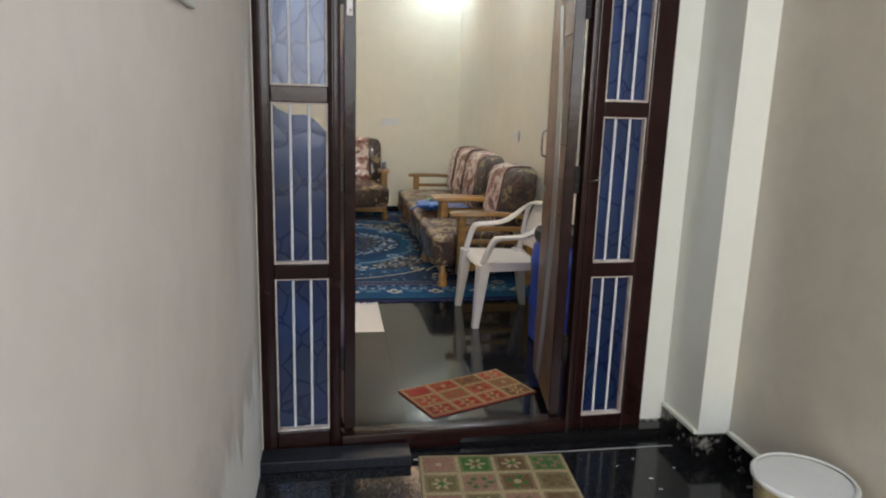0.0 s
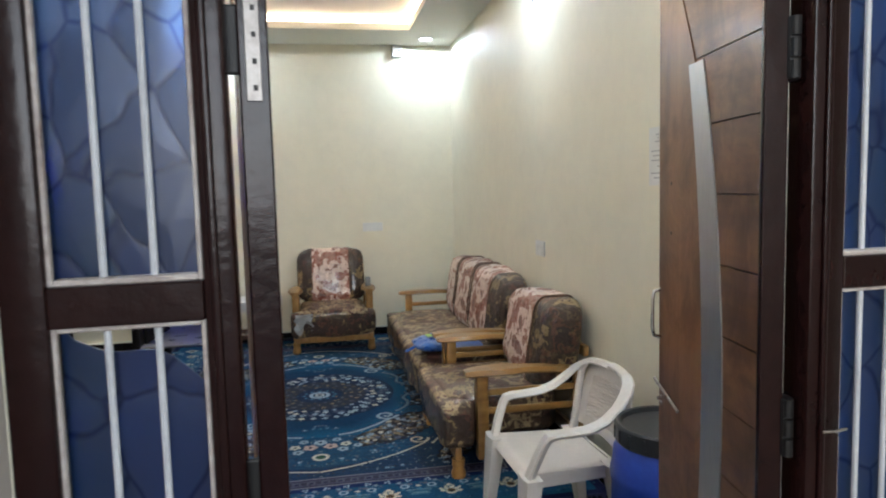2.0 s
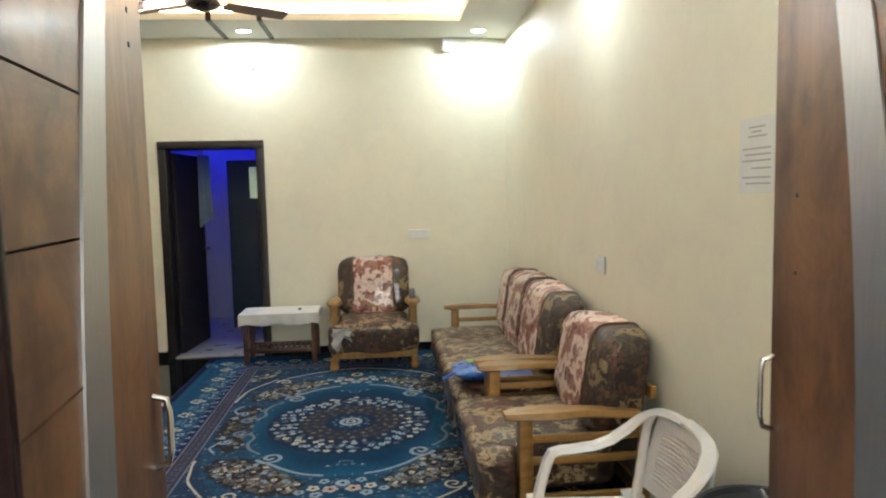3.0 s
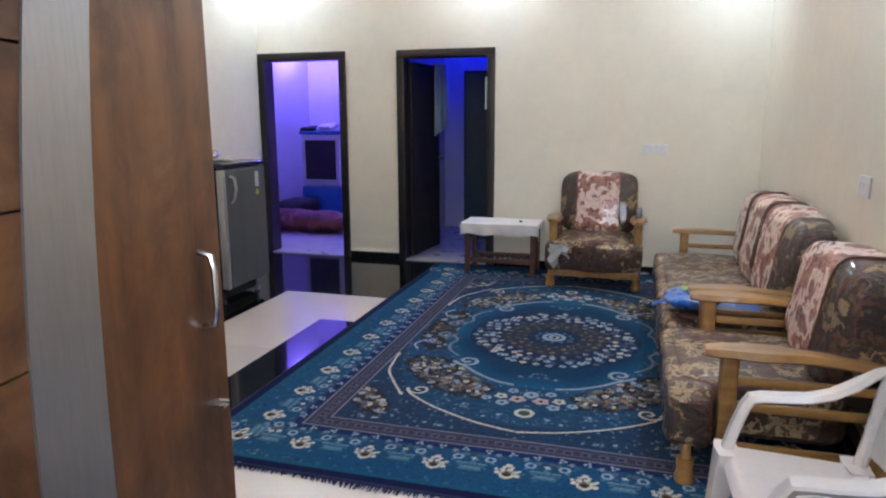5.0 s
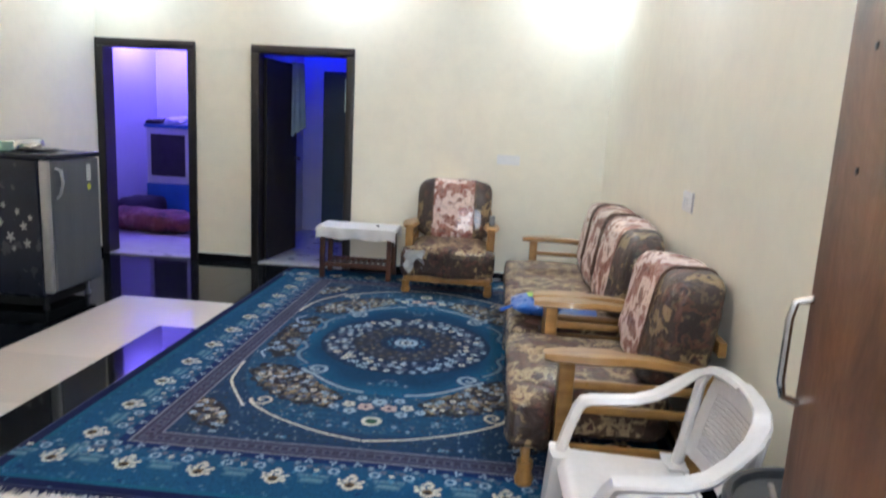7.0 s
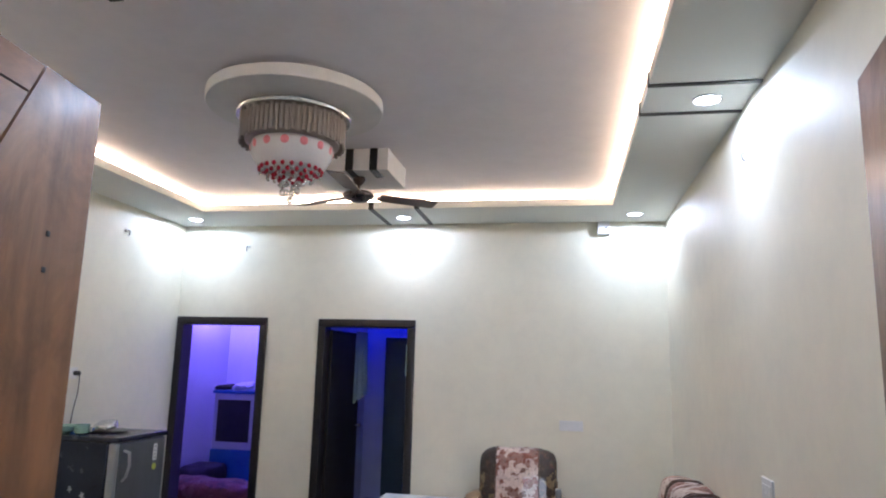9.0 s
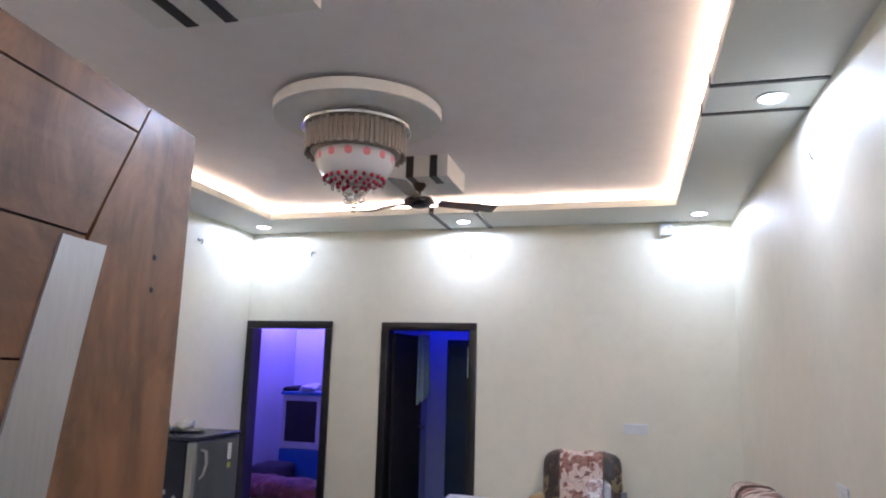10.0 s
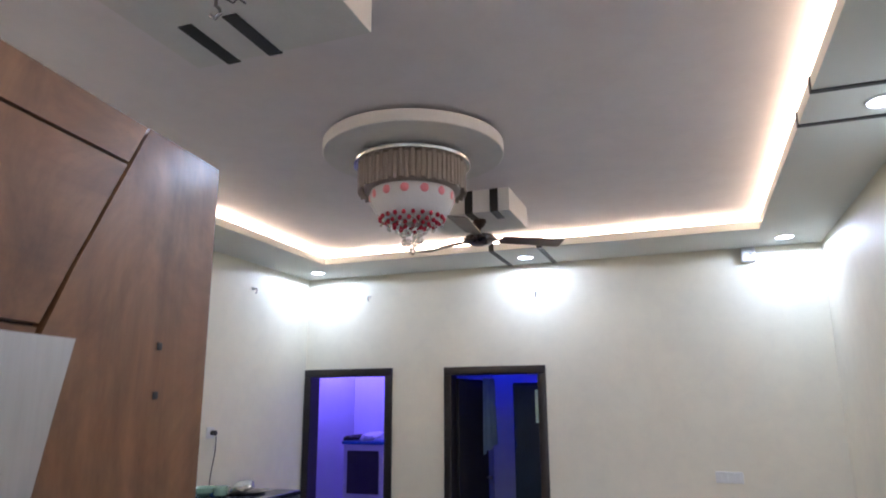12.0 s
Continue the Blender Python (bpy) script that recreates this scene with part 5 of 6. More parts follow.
# ---- small table with cloth ----
table = thing("side_table", "small reddish wooden table with slatted shelf", "table", (-0.085, 8.60, 0.01))
for sx in (-1, 1):
    for sy in (-1, 1):
        part("leg", boxes(((sx * 0.305 - 0.022, sy * 0.145 - 0.022, 0), (sx * 0.305 + 0.022, sy * 0.145 + 0.022, 0.445)), bev=0.004), RED_WOOD, table)
part("tabletop", boxes(((-0.345, -0.18, 0.445), (0.345, 0.18, 0.468)), bev=0.006), RED_WOOD, table)
for sy in (-1, 1):
    part("shelf_rail", boxes(((-0.283, sy * 0.145 - 0.012, 0.10), (0.283, sy * 0.145 + 0.012, 0.145)), bev=0.004), RED_WOOD, table)
for k in range(11):
    x = -0.255 + k * 0.051
    part("slat", boxes(((x - 0.013, -0.133, 0.112), (x + 0.013, 0.133, 0.126)), bev=0.003), RED_WOOD, table)


def cloth(u, v):
    x, y = (u - 0.5) * 0.78, (v - 0.5) * 0.56
    ex, ey = max(0, abs(x) - 0.352), max(0, abs(y) - 0.186)
    drop = ex + ey
    z = 0.4725 - drop * 1.0
    wav = 0.008 * math.sin(x * 34) * min(1, ey * 18)
    return (math.copysign(min(abs(x), 0.352 + 0.008 * (ex > 0)), x), math.copysign(min(abs(y), 0.188) + wav * 1.0 + (0.004 if ey > 0 else 0), y), z - 0.018 * abs(math.sin(x * 11)) * min(1, ey * 12))


single("table_cloth", sheet(bmesh.new(), cloth, 60, 44, 0.0025), CLOTH_WHITE, "white cloth spread over the small table, scalloped edge", "cloth", (-0.085, 8.60, 0.012))
single("small_knob", lathe(bmesh.new(), [(0.014, 0), (0.018, 0.006), (0.010, 0.014)], 14), GRILLE_DARK, "tiny dark button lying on the white table cloth", "button", (0.09, 8.56, 0.487))

# ---- refrigerator on the left wall ----
fridge = thing("refrigerator", "grey single-door refrigerator with a dark flowered side", "refrigerator", (-2.555, 6.86, 0.0))
FW, FDp, FH = 0.60, 0.62, 1.06
part("cabinet", boxes(((0.0, 0.0, 0.10), (FDp, FW, FH)), bev=0.012), FRIDGE_TOP, fridge)
part("top_cap", boxes(((-0.01, -0.008, FH), (FDp + 0.075, FW + 0.008, FH + 0.035)), bev=0.010), FRIDGE_TOP, fridge, "dark blue top")
fdoor = part("fridge_door", boxes(((FDp + 0.006, 0.045, 0.13), (FDp + 0.065, FW - 0.004, FH - 0.006)), bev=0.014), FRIDGE_GREY, fridge, "brushed grey door")
part("edge_trim", boxes(((FDp + 0.004, 0.0, 0.13), (FDp + 0.064, 0.043, FH - 0.006)), bev=0.010), FRIDGE_EDGE, fdoor, "silver edge strip")
part("handle", tube(bmesh.new(), [(FDp + 0.066, 0.085, FH - 0.06), (FDp + 0.10, 0.10, FH - 0.075), (FDp + 0.108, 0.105, FH - 0.16), (FDp + 0.09, 0.10, FH - 0.24), (FDp + 0.066, 0.09, FH - 0.27)], [0.010, 0.012, 0.011, 0.010, 0.008], 10), FRIDGE_EDGE, fdoor, "bowed silver handle")
part("label", boxes(((FDp + 0.0655, 0.44, FH - 0.17), (FDp + 0.0665, 0.49, FH - 0.05))), PAPER, fdoor, "white energy label with grey bars")
for z in (FH - 0.155, FH - 0.13, FH - 0.105, FH - 0.075):
    part("print_bar", boxes(((FDp + 0.0668, 0.447, z), (FDp + 0.0672, 0.482, z + 0.009))), INK, fdoor)
sticker = part("sticker", lathe(bmesh.new(), [(0.024, 0), (0.024, 0.001)], 18), surface("yellow_sticker", (0.45, 0.5, 0.05), (0.6, 0.62, 0.1), 20, 90, 0.5, relief=0), fdoor, "round yellow sticker")
sticker.matrix_local = pose(FDp + 0.0658, 0.465, FH - 0.215, 0, 90, 0)
part("plinth", boxes(((0.06, 0.04, 0.03), (FDp - 0.04, FW - 0.04, 0.10))), BLACK_MATT, fridge)
for fx in (0.08, FDp - 0.03):
    for fy in (0.06, FW - 0.06):
        part("foot", lathe(bmesh.new(), [(0.022, 0), (0.022, 0.03), (0.012, 0.035), (0.012, 0.11)], 12, (fx, fy, 0)), FRIDGE_EDGE if fy > 0.3 else BLACK_MATT, fridge)
PETAL = surface("white_flower_print", (0.25, 0.26, 0.28), (0.42, 0.43, 0.45), 30, 120, 0.4, relief=0)
rng = random.Random(11)
for cx, cz, r in ((0.40, 0.52, 0.035), (0.50, 0.60, 0.028), (0.33, 0.62, 0.026), (0.46, 0.70, 0.022), (0.52, 0.48, 0.03), (0.27, 0.50, 0.024), (0.36, 0.74, 0.020), (0.55, 0.66, 0.02), (0.22, 0.66, 0.02), (0.42, 0.44, 0.018)):
    bm = bmesh.new()
    c = bm.verts.new((cx, -0.0015, cz))
    ring = [bm.verts.new((cx + r * (0.7 + 0.3 * math.cos(5 * a + cx * 20)) * math.cos(a), -0.0015, cz + r * 1.25 * (0.7 + 0.3 * math.cos(5 * a + cx * 20)) * math.sin(a))) for a in [k * math.tau / 40 for k in range(40)]]
    for k in range(40):
        bm.faces.new((c, ring[k], ring[(k + 1) % 40]))
    part("flower_decal", bm, PETAL, fridge, smooth=False)

# clutter on the refrigerator
single("tray", lathe(bmesh.new(), [(0.10, 0), (0.155, 0.012), (0.16, 0.016), (0.15, 0.012), (0.10, 0.005), (0.001, 0.005)], 32), RUSTY, "dark round steel tray on the refrigerator", "tray", (-2.17, 7.16, 1.096))
bm = cushion(bmesh.new(), (0, 0, 0.04), (0.07, 0.09, 0.04), 0.7, 14, 14, 0.03)
single("foil_packet", bm, CHROME, "crumpled silver foil packet on the tray", "packet", (-2.17, 7.14, 1.102), 30)
single("blue_packet", cushion(bmesh.new(), (0, 0, 0.03), (0.045, 0.05, 0.03), 0.7, 12, 12, 0.02), BAG_BLUE, "small crumpled blue packet on the refrigerator", "packet", (-2.30, 7.02, 1.096), 10)
bowl = lathe(bmesh.new(), [(0.05, 0), (0.085, 0.02), (0.10, 0.055), (0.096, 0.055), (0.08, 0.024), (0.045, 0.008), (0.001, 0.008)], 28)
single("glass_bowl", bowl, GREEN_GLASS, "pale green glass bowl on the refrigerator", "bowl", (-2.38, 6.98, 1.096))
single("glass_bowl", lathe(bmesh.new(), [(0.03, 0), (0.05, 0.01), (0.055, 0.07), (0.052, 0.07), (0.046, 0.014), (0.001, 0.01)], 24), GREEN_GLASS, "small clear glass cup on the refrigerator", "bowl", (-2.22, 6.95, 1.096))

# plug and lead on the left wall
plug = thing("wall_plug", "white wall socket with a black plug and hanging lead", "socket", (ROOM_L, 7.44, 1.51))
part("plate", boxes(((0, -0.045, -0.045), (0.012, 0.045, 0.045)), bev=0.004), SWITCH_WHITE, plug)
part("plug", tube(bmesh.new(), [(0.012, 0.01, 0), (0.05, 0.01, 0), (0.06, 0.01, -0.012)], [0.02, 0.02, 0.012], 10), CABLE, plug, "black plug")
part("lead", tube(bmesh.new(), [(0.055, 0.01, -0.01), (0.06, 0.012, -0.06), (0.05, 0.02, -0.16), (0.035, 0.012, -0.28), (0.025, 0.0, -0.45), (0.03, -0.01, -0.9)], 0.004, 6), CABLE, plug, "black lead")

# ---- wall fittings ----
sw = thing("switch_board", "long white switch board on the back wall", "switch", (1.235, ROOM_B, 1.14))
part("plate", boxes(((-0.105, -0.012, -0.045), (0.105, 0, 0.045)), bev=0.005), SWITCH_WHITE, sw)
for x in (-0.07, -0.02):
    part("switch", boxes(((x - 0.012, -0.017, -0.02), (x + 0.012, -0.012, 0.02)), bev=0.002), SWITCH_WHITE, sw)
part("socket_face", boxes(((0.03, -0.015, -0.03), (0.085, -0.012, 0.03)), bev=0.002), SWITCH_WHITE, sw)
sw = thing("switch_board", "white switch board standing out from the side wall", "switch", (ROOM_R, 6.0, 1.115))
part("plate", boxes(((-0.012, -0.085, -0.05), (0, 0.085, 0.05)), bev=0.004), SWITCH_WHITE, sw)
part("cover_edge", boxes(((-0.0125, -0.0865, -0.048), (-0.004, -0.0853, 0.048)), bev=0.0005), INK, sw, "grey open edge")
for y in (-0.05, 0.0, 0.05):
    part("switch", boxes(((-0.017, y - 0.014, -0.022), (-0.012, y + 0.014, 0.022)), bev=0.002), SWITCH_WHITE, sw)
sw = thing("switch_board", "white switch plate on the porch wall", "switch", (0.240, 1.58, 1.60))
part("plate", boxes(((0, -0.115, -0.075), (0.012, 0.115, 0.075)), bev=0.004), SWITCH_WHITE, sw)
for y in (-0.07, 0.0, 0.07):
    part("switch", boxes(((0.012, y - 0.018, -0.03), (0.017, y + 0.018, 0.03)), bev=0.002), SWITCH_WHITE, sw)
sheet_ob = thing("notice", "printed white notice sheet pasted on the side wall", "poster", (ROOM_R, 4.42, 1.64))
part("paper", boxes(((-0.003, -0.105, -0.125), (0, 0.105, 0.125))), PAPER, sheet_ob)
for k, (z, y0, y1) in enumerate(((0.06, -0.06, 0.05), (0.075, -0.03, 0.03), (0.09, -0.05, 0.045), (0.02, -0.085, 0.085), (0.0, -0.085, 0.07), (-0.02, -0.085, 0.085), (-0.045, -0.085, 0.03), (-0.075, -0.085, 0.085), (-0.095, -0.085, 0.06))):
    part("print_line", boxes(((-0.0036, y0, z), (-0.0031, y1, z + 0.006))), INK, sheet_ob)
det = thing("wall_sensor", "small white box lamp holder high on the back wall", "wall fitting", (1.545, ROOM_B, 2.95))
part("housing", boxes(((-0.055, -0.07, -0.06), (0.055, 0, 0.06)), bev=0.008), SWITCH_WHITE, det)
part("lens", lathe(bmesh.new(), [(0.012, -0.004), (0.012, 0.004)], 12, (0.02, -0.071, 0.0)), GRILLE_DARK, det)
part("arm", boxes(((0.056, -0.03, -0.015), (0.20, 0, 0.015)), bev=0.004), SWITCH_WHITE, det)


def hook(place, rz):
    ob = thing("wall_hook", "small bent metal hook in the wall", "hook", place, rz, "wall hooks")
    part("peg", tube(bmesh.new(), [(0, 0, 0), (0, -0.035, 0.0), (0, -0.045, -0.012), (0, -0.04, -0.035), (0, -0.03, -0.045)], 0.006, 8), RUSTY, ob)
    part("rose", lathe(bmesh.new(), [(0.016, -0.012), (0.018, 0.0), (0.016, 0.012)], 12, (0, -0.004, 0)), SWITCH_WHITE, ob)


hook((-0.295, ROOM_B, 2.745), 0)
hook((ROOM_R, 6.0, 2.745), -90)
hook((-2.02, ROOM_B, 2.80), 0)
hook((ROOM_L, 7.91, 2.78), 90)

# ---- ceiling fittings ----
for i, (sx, sy) in enumerate(SPOTS):
    ob = thing("downlight", "round cool white downlight in the ceiling border", "light", (sx, sy, SOFFIT), 0, "downlights")
    part("rim", lathe(bmesh.new(), [(0.075, 0.0), (0.075, -0.008), (0.066, -0.012), (0.062, -0.006)], 28, caps=False), SWITCH_WHITE, ob)
    part("diffuser", lathe(bmesh.new(), [(0.062, -0.004), (0.05, -0.010), (0.02, -0.012), (0.001, -0.012)], 28), COOL_LED, ob)
for x in (-0.53, -0.11):
    ob = thing("ceiling_band", "matt black band across the ceiling border", "trim strip", (x, 0, 0), 0, "black ceiling bands")
    part("band", boxes(((-0.022, COVE_B - 0.004, SOFFIT - 0.006), (0.022, ROOM_B, SOFFIT - 0.0005))), BLACK_MATT, ob)
    part("band_return", boxes(((-0.022, COVE_B - 0.006, SOFFIT - 0.006), (0.022, COVE_B - 0.0005, LIP))), BLACK_MATT, ob)
for y in (5.745, 6.13):
    ob = thing("ceiling_band", "matt black band across the ceiling border", "trim strip", (0, y, 0), 0, "black ceiling bands")
    part("band", boxes(((COVE_R - 0.004, -0.016, SOFFIT - 0.006), (ROOM_R, 0.016, SOFFIT - 0.0005))), BLACK_MATT, ob)
    part("band_return", boxes(((COVE_R - 0.006, -0.016, SOFFIT - 0.006), (COVE_R - 0.0005, 0.016, LIP))), BLACK_MATT, ob)

CX = -0.295


def ceiling_box(x, y, hx, hy, strips, s, label):
    ob = thing("ceiling_box", label, "ceiling panel", (x, y, CEIL), 0, "ceiling boxes")
    z = -0.155
    part("panel", boxes(((-hx, -hy, z), (hx, hy, 0.0)), bev=0.003), DISC_WHITE, ob)
    for x in strips:
        part("band", boxes(((x - 0.028, s * (hy + 0.004) - (0.27 if s > 0 else 0), z - 0.004), (x + 0.028, s * (hy + 0.004) + (0 if s > 0 else 0.2), z - 0.0005))), BLACK_MATT, ob)
        part("band_return", boxes(((x - 0.028, s * (hy + 0.0005), z - 0.004), (x + 0.028, s * (hy + 0.0065), 0.0))), BLACK_MATT, ob)
    return ob


ceiling_box(CX, 4.26, 0.365, 0.36, (-0.205, -0.025), 1, "white box panel with two black bands and a bare fan hook")
ceiling_box(CX - 0.05, 7.16, 0.315, 0.26, (0.033, 0.21), -1, "white box panel with two black bands over the fan")
hk = thing("fan_hook", "bare metal fan hook with loose wires under the box", "hook", (CX, 4.26, CEIL - 0.155))
part("hook_rod", tube(bmesh.new(), [(0, 0, 0), (0, 0, -0.03), (0.015, 0, -0.045), (0.02, 0, -0.06), (0, 0, -0.075), (-0.018, 0, -0.06)], 0.006, 8), RUSTY, hk)
part("wire", tube(bmesh.new(), [(0.02, 0.01, 0), (0.05, 0.02, -0.02), (0.07, 0.015, -0.01), (0.09, 0.03, -0.025)], 0.003, 6), CABLE, hk)

fan = thing("ceiling_fan", "dark brown three-blade ceiling fan at rest", "fan", (CX, 7.09, CEIL - 0.155))
part("canopy", lathe(bmesh.new(), [(0.045, 0), (0.05, -0.015), (0.03, -0.05), (0.014, -0.06)], 24), FAN_BROWN, fan)
part("rod", tube(bmesh.new(), [(0, 0, -0.05), (0, 0, -0.12)], 0.012, 12), FAN_BROWN, fan)
part("motor", lathe(bmesh.new(), [(0.03, -0.10), (0.095, -0.112), (0.115, -0.13), (0.112, -0.15), (0.07, -0.175), (0.03, -0.182), (0.001, -0.184)], 36), FAN_BROWN, fan)
for k in range(3):
    a = radians(33 + 120 * k)

    def blade(u, v):
        r, w = 0.155 + 0.45 * u, (v - 0.5) * (0.115 + 0.025 * u) * (1 if u < 0.97 else 0.85)
        x, y, z = r, w, -0.135 - w * 0.18
        return (x * math.cos(a) - y * math.sin(a), x * math.sin(a) + y * math.cos(a), z)
    b = part("blade", sheet(bmesh.new(), blade, 14, 4, 0.004), BLADE_BROWN, fan)
    part("blade_arm", tube(bmesh.new(), [(0.09 * math.cos(a), 0.09 * math.sin(a), -0.135), (0.20 * math.cos(a), 0.20 * math.sin(a), -0.130)], 0.014, 8, 0.4), FAN_BROWN, b)

# chandelier under its gypsum disc
DZ = CEIL
disc = thing("ceiling_disc", "round white gypsum disc under the ceiling", "ceiling panel", (CX - 0.02, 5.93, DZ))
part("spacer", lathe(bmesh.new(), [(0.36, 0.0), (0.36, -0.03)], 56), PLASTER, disc)
part("plate", lathe(bmesh.new(), [(0.487, -0.03), (0.490, -0.034), (0.490, -0.092), (0.485, -0.096)], 72), DISC_WHITE, disc)
ch = thing("chandelier", "glass bowl chandelier with crystal rods and red beads", "chandelier", (CX - 0.035, 5.95, DZ - 0.122))
part("neck", lathe(bmesh.new(), [(0.20, 0.026), (0.20, -0.002)], 40), DISC_WHITE, ch)
part("mount_ring", lathe(bmesh.new(), [(0.285, 0.0), (0.318, -0.002), (0.322, -0.012), (0.318, -0.024), (0.295, -0.026)], 64), CHROME, ch, "polished steel ring")
part("inner_drum", lathe(bmesh.new(), [(0.262, -0.02), (0.262, -0.165), (0.225, -0.175)], 48), SMOKE, ch, "smoky inner drum")
rod = finish("crystal_rod", box(bmesh.new(), (-0.0115, -0.006, -0.150), (0.0115, 0.006, 0), 0.004, 1), CRYSTAL)
for k in range(64):
    a = k * math.tau / 64
    ob = new("crystal_rod", rod)
    ob.parent = ch
    ob.matrix_local = pose(0.290 * math.cos(a), 0.290 * math.sin(a), -0.024 - 0.010 * (k % 2), 0, 0, math.degrees(a) + 90)
part("bowl", lathe(bmesh.new(), [(0.226, -0.165), (0.230, -0.195), (0.222, -0.24), (0.198, -0.285), (0.155, -0.32), (0.10, -0.338), (0.05, -0.342), (0.05, -0.336), (0.15, -0.312), (0.19, -0.278), (0.214, -0.235), (0.222, -0.195), (0.218, -0.165)], 56, caps=False), BOWL_GLASS, ch, "frosted glass bowl with pink flower prints")
flower = finish("flower_print", lathe(bmesh.new(), [(0.024, 0), (0.018, 0.003), (0.001, 0.004)], 9), PINK_PRINT)
for k in range(14):
    a = k * math.tau / 14
    ob = new("flower_print", flower)
    ob.parent = ch
    ob.matrix_local = pose(0.2285 * math.cos(a), 0.2285 * math.sin(a), -0.208, 0, 98, math.degrees(a))
bead = finish("red_bead", lathe(bmesh.new(), [(0.003, 0.015), (0.011, 0.008), (0.013, 0.0), (0.009, -0.009), (0.002, -0.013)], 10), RED_BEAD)
ball = finish("crystal_ball", lathe(bmesh.new(), [(0.003, 0.022), (0.014, 0.016), (0.021, 0.0), (0.014, -0.016), (0.003, -0.022)], 12), CLEAR_BEAD)
for n, r, z in ((22, 0.172, -0.322), (17, 0.135, -0.342), (12, 0.095, -0.354), (9, 0.065, -0.374)):
    for k in range(n):
        a = (k + 0.5 * (n % 2)) * math.tau / n
        ob = new("red_bead", bead)
        ob.parent = ch
        ob.location = (r * math.cos(a), r * math.sin(a), z)
        if n < 24 and k % 2 == 0:
            ob = new("clear_drop", ball)
            ob.parent = ch
            ob.matrix_local = pose(r * 0.97 * math.cos(a), r * 0.97 * math.sin(a), z - 0.024) @ Matrix.Diagonal((0.5, 0.5, 0.5, 1))
for x, y, z in ((0.05, 0.0, -0.398), (-0.05, 0.01, -0.398), (0.0, 0.05, -0.405), (0.0, -0.05, -0.405), (0.05, -0.01, -0.44), (-0.045, 0.01, -0.442), (0.02, -0.01, -0.452), (0.0, 0.01, -0.49), (-0.02, 0.0, -0.447)):
    ob = new("crystal_ball", ball)
    ob.parent = ch
    ob.location = (x, y, z)

# ---- bedroom and passage contents ----
tube_light = thing("tube_light", "short violet tube light high on the bedroom wall", "light", (-3.80, 11.3, 2.62))
part("fixture", boxes(((0, -0.32, -0.03), (0.035, 0.32, 0.03)), bev=0.006), SWITCH_WHITE, tube_light)
part("tube", tube(bmesh.new(), [(0.055, -0.29, 0), (0.055, 0.29, 0)], 0.014, 10), VIOLET_LED, tube_light, "glowing violet tube")
for end in (-0.30, 0.30):
    part("end_cap", boxes(((0.036, end - 0.012, -0.018), (0.072, end + 0.012, 0.018)), bev=0.003), SWITCH_WHITE, tube_light)
cooler = thing("air_cooler", "white air cooler with dark round grille on a blue tank", "air cooler", (-3.22, 11.45, 0.0))
part("tank", boxes(((-0.31, -0.25, 0.02), (0.31, 0.25, 0.47)), bev=0.02), COOLER_BLUE, cooler, "blue water tank")
part("body", boxes(((-0.30, -0.24, 0.47), (0.30, 0.24, 1.20)), bev=0.02), COOLER_WHITE, cooler)
part("top_cover", boxes(((-0.32, -0.26, 1.20), (0.32, 0.26, 1.245)), bev=0.01), COOLER_BLUE, cooler)
part("grille", boxes(((-0.235, -0.252, 0.57), (0.235, -0.243, 1.12)), bev=0.06), GRILLE_DARK, cooler, "dark grille")
for k in range(12):
    z = 0.63 + k * 0.038
    part("louvre", boxes(((-0.205, -0.260, z), (0.205, -0.253, z + 0.012)), bev=0.002), GRILLE_DARK, cooler)
for x in (-0.25, 0.25):
    for y in (-0.2, 0.2):
        part("caster", lathe(bmesh.new(), [(0.02, 0), (0.02, 0.025)], 10, (x, y, 0)), BLACK_MATT, cooler)
single("folded_clothes", cushion(bmesh.new(), (0, 0, 0.035), (0.13, 0.12, 0.035), 0.6, 14, 16, 0.03), DARK_BAG, "dark folded clothes on the air cooler", "clothes", (-3.45, 11.4, 1.246))
single("white_bundle", cushion(bmesh.new(), (0, 0, 0.055), (0.12, 0.14, 0.055), 0.8, 18, 18, 0.05), CLOTH_WHITE, "crumpled white plastic bundle on the air cooler", "bundle", (-3.18, 11.38, 1.246))
single("black_bag", cushion(bmesh.new(), (0, 0, 0.16), (0.40, 0.22, 0.16), 0.6, 20, 18, 0.03), DARK_BAG, "black cloth bag slumped on the bedroom floor", "bag", (-3.42, 10.85, 0.012), 90)
single("rolled_blanket", cushion(bmesh.new(), (0, 0, 0.13), (0.26, 0.62, 0.13), 0.75, 30, 20, 0.03), MATTRESS, "mauve flowered blanket rolled up on the floor", "blanket", (-2.98, 10.20, 0.012), 84)
single("floor_sheet", sheet(bmesh.new(), lambda u, v: (-3.6 + 1.9 * u, 9.06 + 2.9 * v, 0.008 + 0.006 * math.sin(u * 17 + v * 9) * math.sin(v * 21)), 40, 50, 0.003), BED_SHEET, "pale sheet spread over the bedroom floor", "sheet")

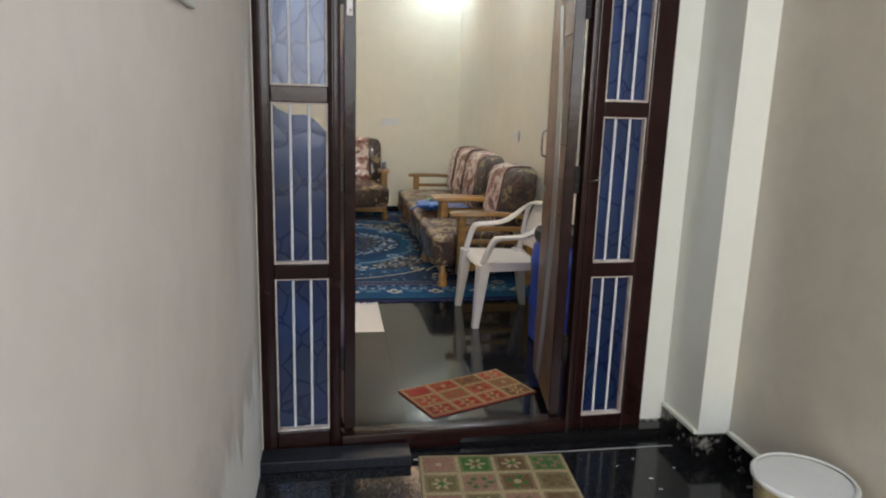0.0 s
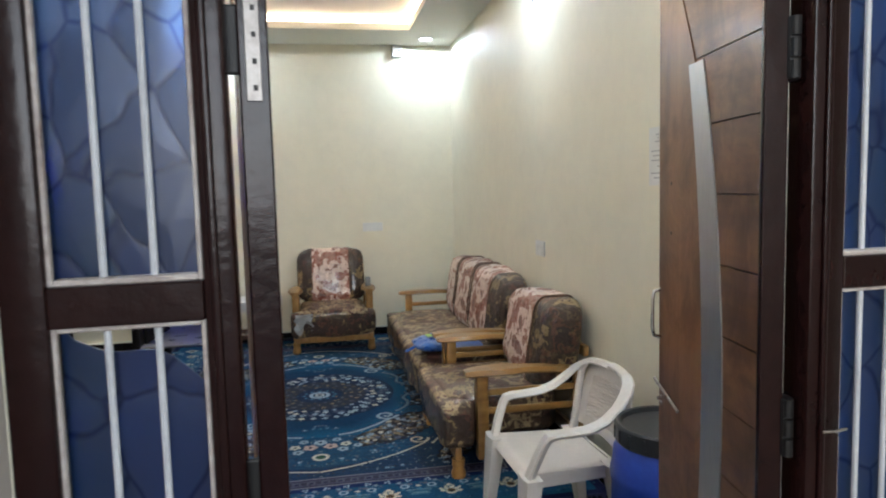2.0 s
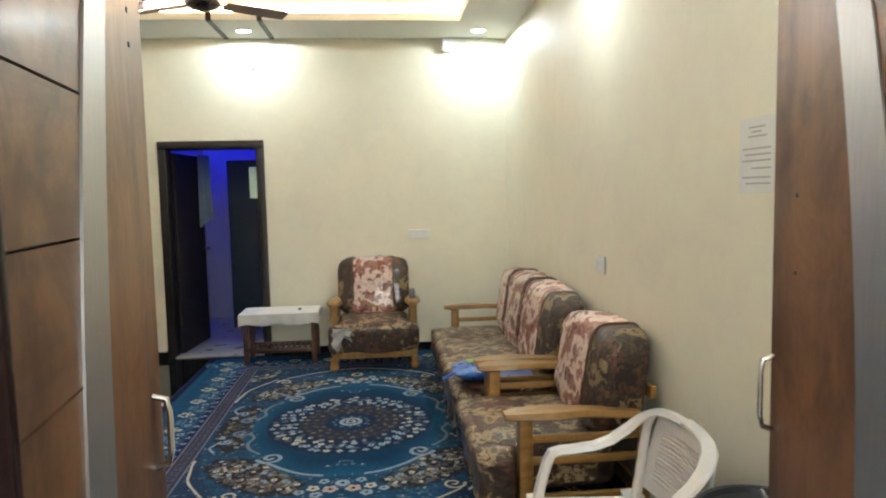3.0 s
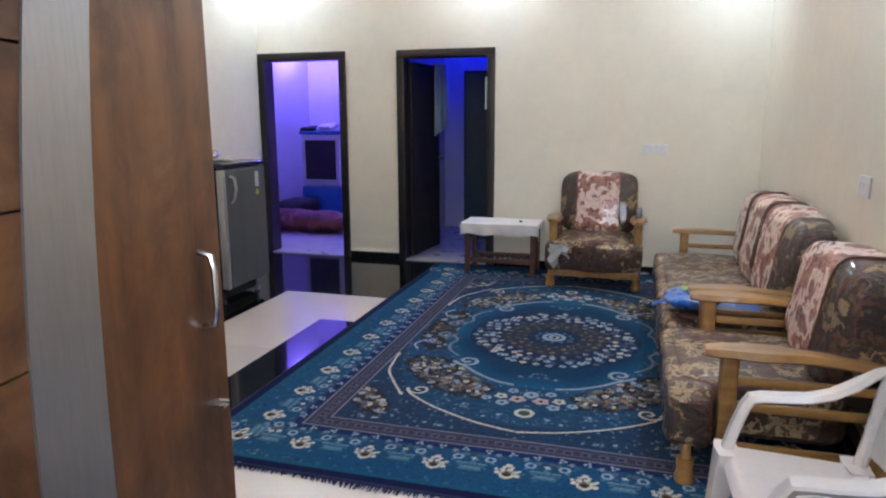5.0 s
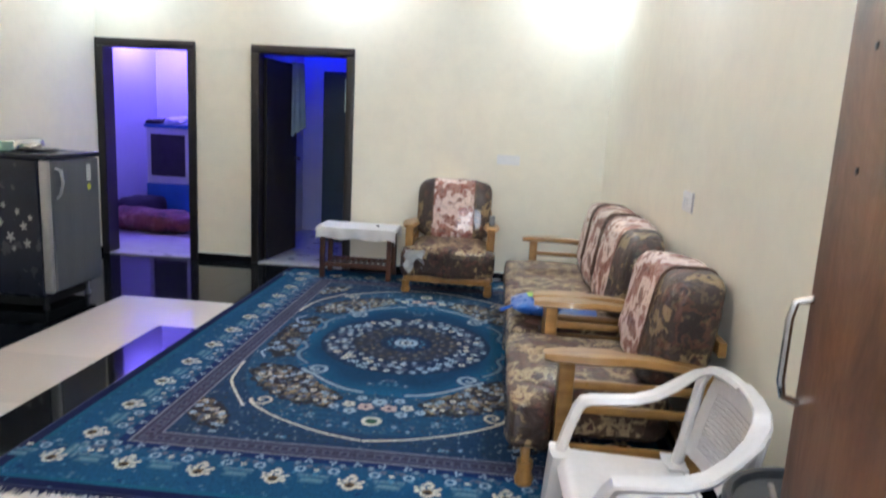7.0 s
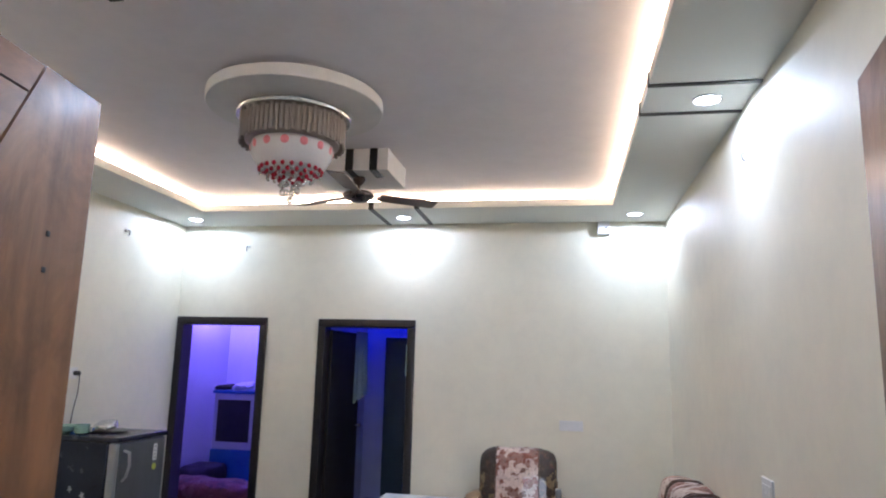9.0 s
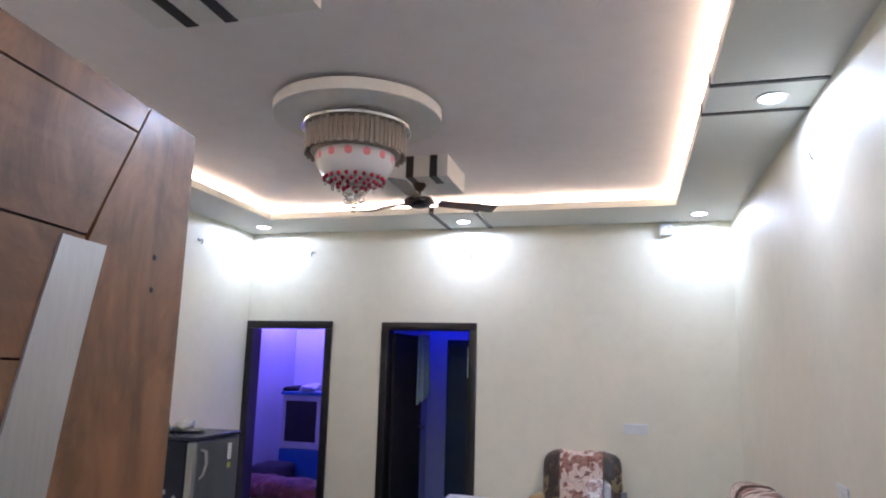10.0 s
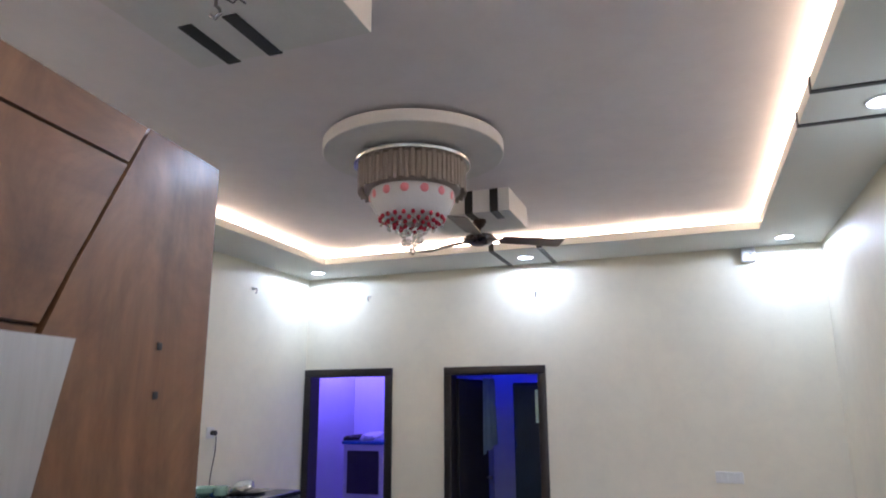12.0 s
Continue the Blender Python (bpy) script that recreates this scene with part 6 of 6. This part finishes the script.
leaf = thing("inner_door_leaf", "dark brown door leaf opened into the passage", "door", (D2[0] + 0.08, ROOM_B + 0.10, 0.02), 84)
part("panel", boxes(((0, -0.035, 0), (0.72, 0.0, 1.95)), bev=0.004), DARK_LEAF, leaf)
knob = part("knob", lathe(bmesh.new(), [(0.012, 0), (0.012, 0.03), (0.024, 0.04), (0.02, 0.06), (0.001, 0.064)], 14), RUSTY, leaf)
knob.matrix_local = pose(0.67, -0.035, 0.98, 90, 0, 0)
single("towel", sheet(bmesh.new(), lambda u, v: (0.015 * math.sin(u * 16) * v + 0.035 + 0.03 * u, u * (0.24 + 0.08 * v) - 0.02 * v + 0.03, 1.98 - v * (0.75 - 0.10 * u) if v > 0.03 else 1.985), 18, 24, 0.004), TOWEL, "pale green towel hung over the open inner door", "towel", (D2[0] + 0.165, ROOM_B + 0.58, 0.0), -6)
cup = thing("cupboard", "dark teal cupboard standing in the passage", "cupboard", (-0.36, 10.30, 0.0))
part("carcass", boxes(((-0.54, 0, 0.0), (0.42, 0.6, 1.96)), bev=0.006), TEAL_DARK, cup)
part("cupboard_door", boxes(((-0.52, -0.02, 0.06), (-0.006, -0.002, 1.92)), bev=0.004), TEAL_DARK, cup)
part("cupboard_door", boxes(((0.006, -0.02, 0.06), (0.40, -0.002, 1.92)), bev=0.004), TEAL_DARK, cup)
part("mirror_pane", boxes(((-0.285, -0.026, 1.52), (-0.10, -0.021, 1.88))), CYAN_PANE, cup, "pale mirror pane")

# ---- porch things ----
bucket = thing("bucket", "white plastic bucket with a stained yellow side", "bucket", (1.94, 1.90, PORCH_Z))
part("shell", lathe(bmesh.new(), [(0.105, 0.0), (0.11, 0.006), (0.142, 0.30)], 40, caps=False), BUCKET_YELLOW, bucket)
part("lining", lathe(bmesh.new(), [(0.139, 0.30), (0.108, 0.012), (0.001, 0.010)], 40), BUCKET_WHITE, bucket, "white inside")
part("rim", lathe(bmesh.new(), [(0.139, 0.296), (0.150, 0.292), (0.152, 0.302), (0.146, 0.309), (0.138, 0.306)], 40, caps=False), BUCKET_WHITE, bucket)
part("bail", tube(bmesh.new(), [(0.15 * math.cos(a), 0.15 * math.sin(a), 0.285 - 0.10 * max(0, math.sin(a))) for a in [k * math.pi / 16 for k in range(17)]], 0.004, 6), RUSTY, bucket)

# dried white paint spots on the porch granite
rng = np.random.default_rng(5)
bm = bmesh.new()
for k in range(15):
    px, py, pr = 1.52 + 0.42 * rng.random(), 2.05 + 0.55 * rng.random(), 0.003 + 0.013 * rng.random() ** 3
    ring = [bm.verts.new((px + pr * (0.6 + 0.7 * rng.random()) * math.cos(a) * 1.5, py + pr * (0.6 + 0.7 * rng.random()) * math.sin(a), PORCH_Z + 0.0012)) for a in [i * math.tau / 9 for i in range(9)]]
    bm.faces.new(ring)
spots_ob = new("paint_spots", finish("paint_spots", bm, BAR_WHITE, False))
tagged(spots_ob, "dried white paint spots on the black porch floor", "paint spots", kind="stuff")

# ---- floor pieces ----
XS = [ROOM_L, -2.32, -1.69, -1.06, -0.435, 0.195, 0.823, 1.45, ROOM_R]
YS = [ROOM_F - 0.1, 3.47, 4.13, 4.79, 5.447, 6.10, 6.757, 7.42, 8.08, 8.74, ROOM_B + 0.02]


def white_at(x, y):
    ring_x, ring_y = -1.69 < x < 0.823, 4.13 < y < 7.42
    inner = -1.06 < x < 0.195 and 4.79 < y < 6.757
    return ring_x and ring_y and not inner


slabs = {}


def slab(w, d, material, parent, x, y, z, thick=0.012):
    key = (round(w, 3), round(d, 3), material.name)
    if key not in slabs:
        slabs[key] = finish("tile", box(bmesh.new(), (-w / 2 + 0.0002, -d / 2 + 0.0002, -thick), (w / 2 - 0.0002, d / 2 - 0.0002, 0), 0.0003, 1), material)
    ob = new("tile", slabs[key])
    ob.parent = parent
    ob.location = (x, y, z)
    return ob


for x0, x1 in zip(XS, XS[1:]):
    for y0, y1 in zip(YS, YS[1:]):
        cx, cy = (x0 + x1) / 2, (y0 + y1) / 2
        slab(x1 - x0, y1 - y0, WHITE_STONE if white_at(cx, cy) else BLACK_STONE, floor, cx, cy, 0.0)
porch_floor = bpy.data.objects["porch_floor"]
PXS = [0.2, 0.86, 1.53, 2.2]
PYS = [PY, -1.2, -0.55, 0.10, 0.75, 1.40, 2.05, ROOM_F - 0.13]
for x0, x1 in zip(PXS, PXS[1:]):
    for y0, y1 in zip(PYS, PYS[1:]):
        slab(x1 - x0, y1 - y0, PORCH_STONE, porch_floor, (x0 + x1) / 2, (y0 + y1) / 2, PORCH_Z)
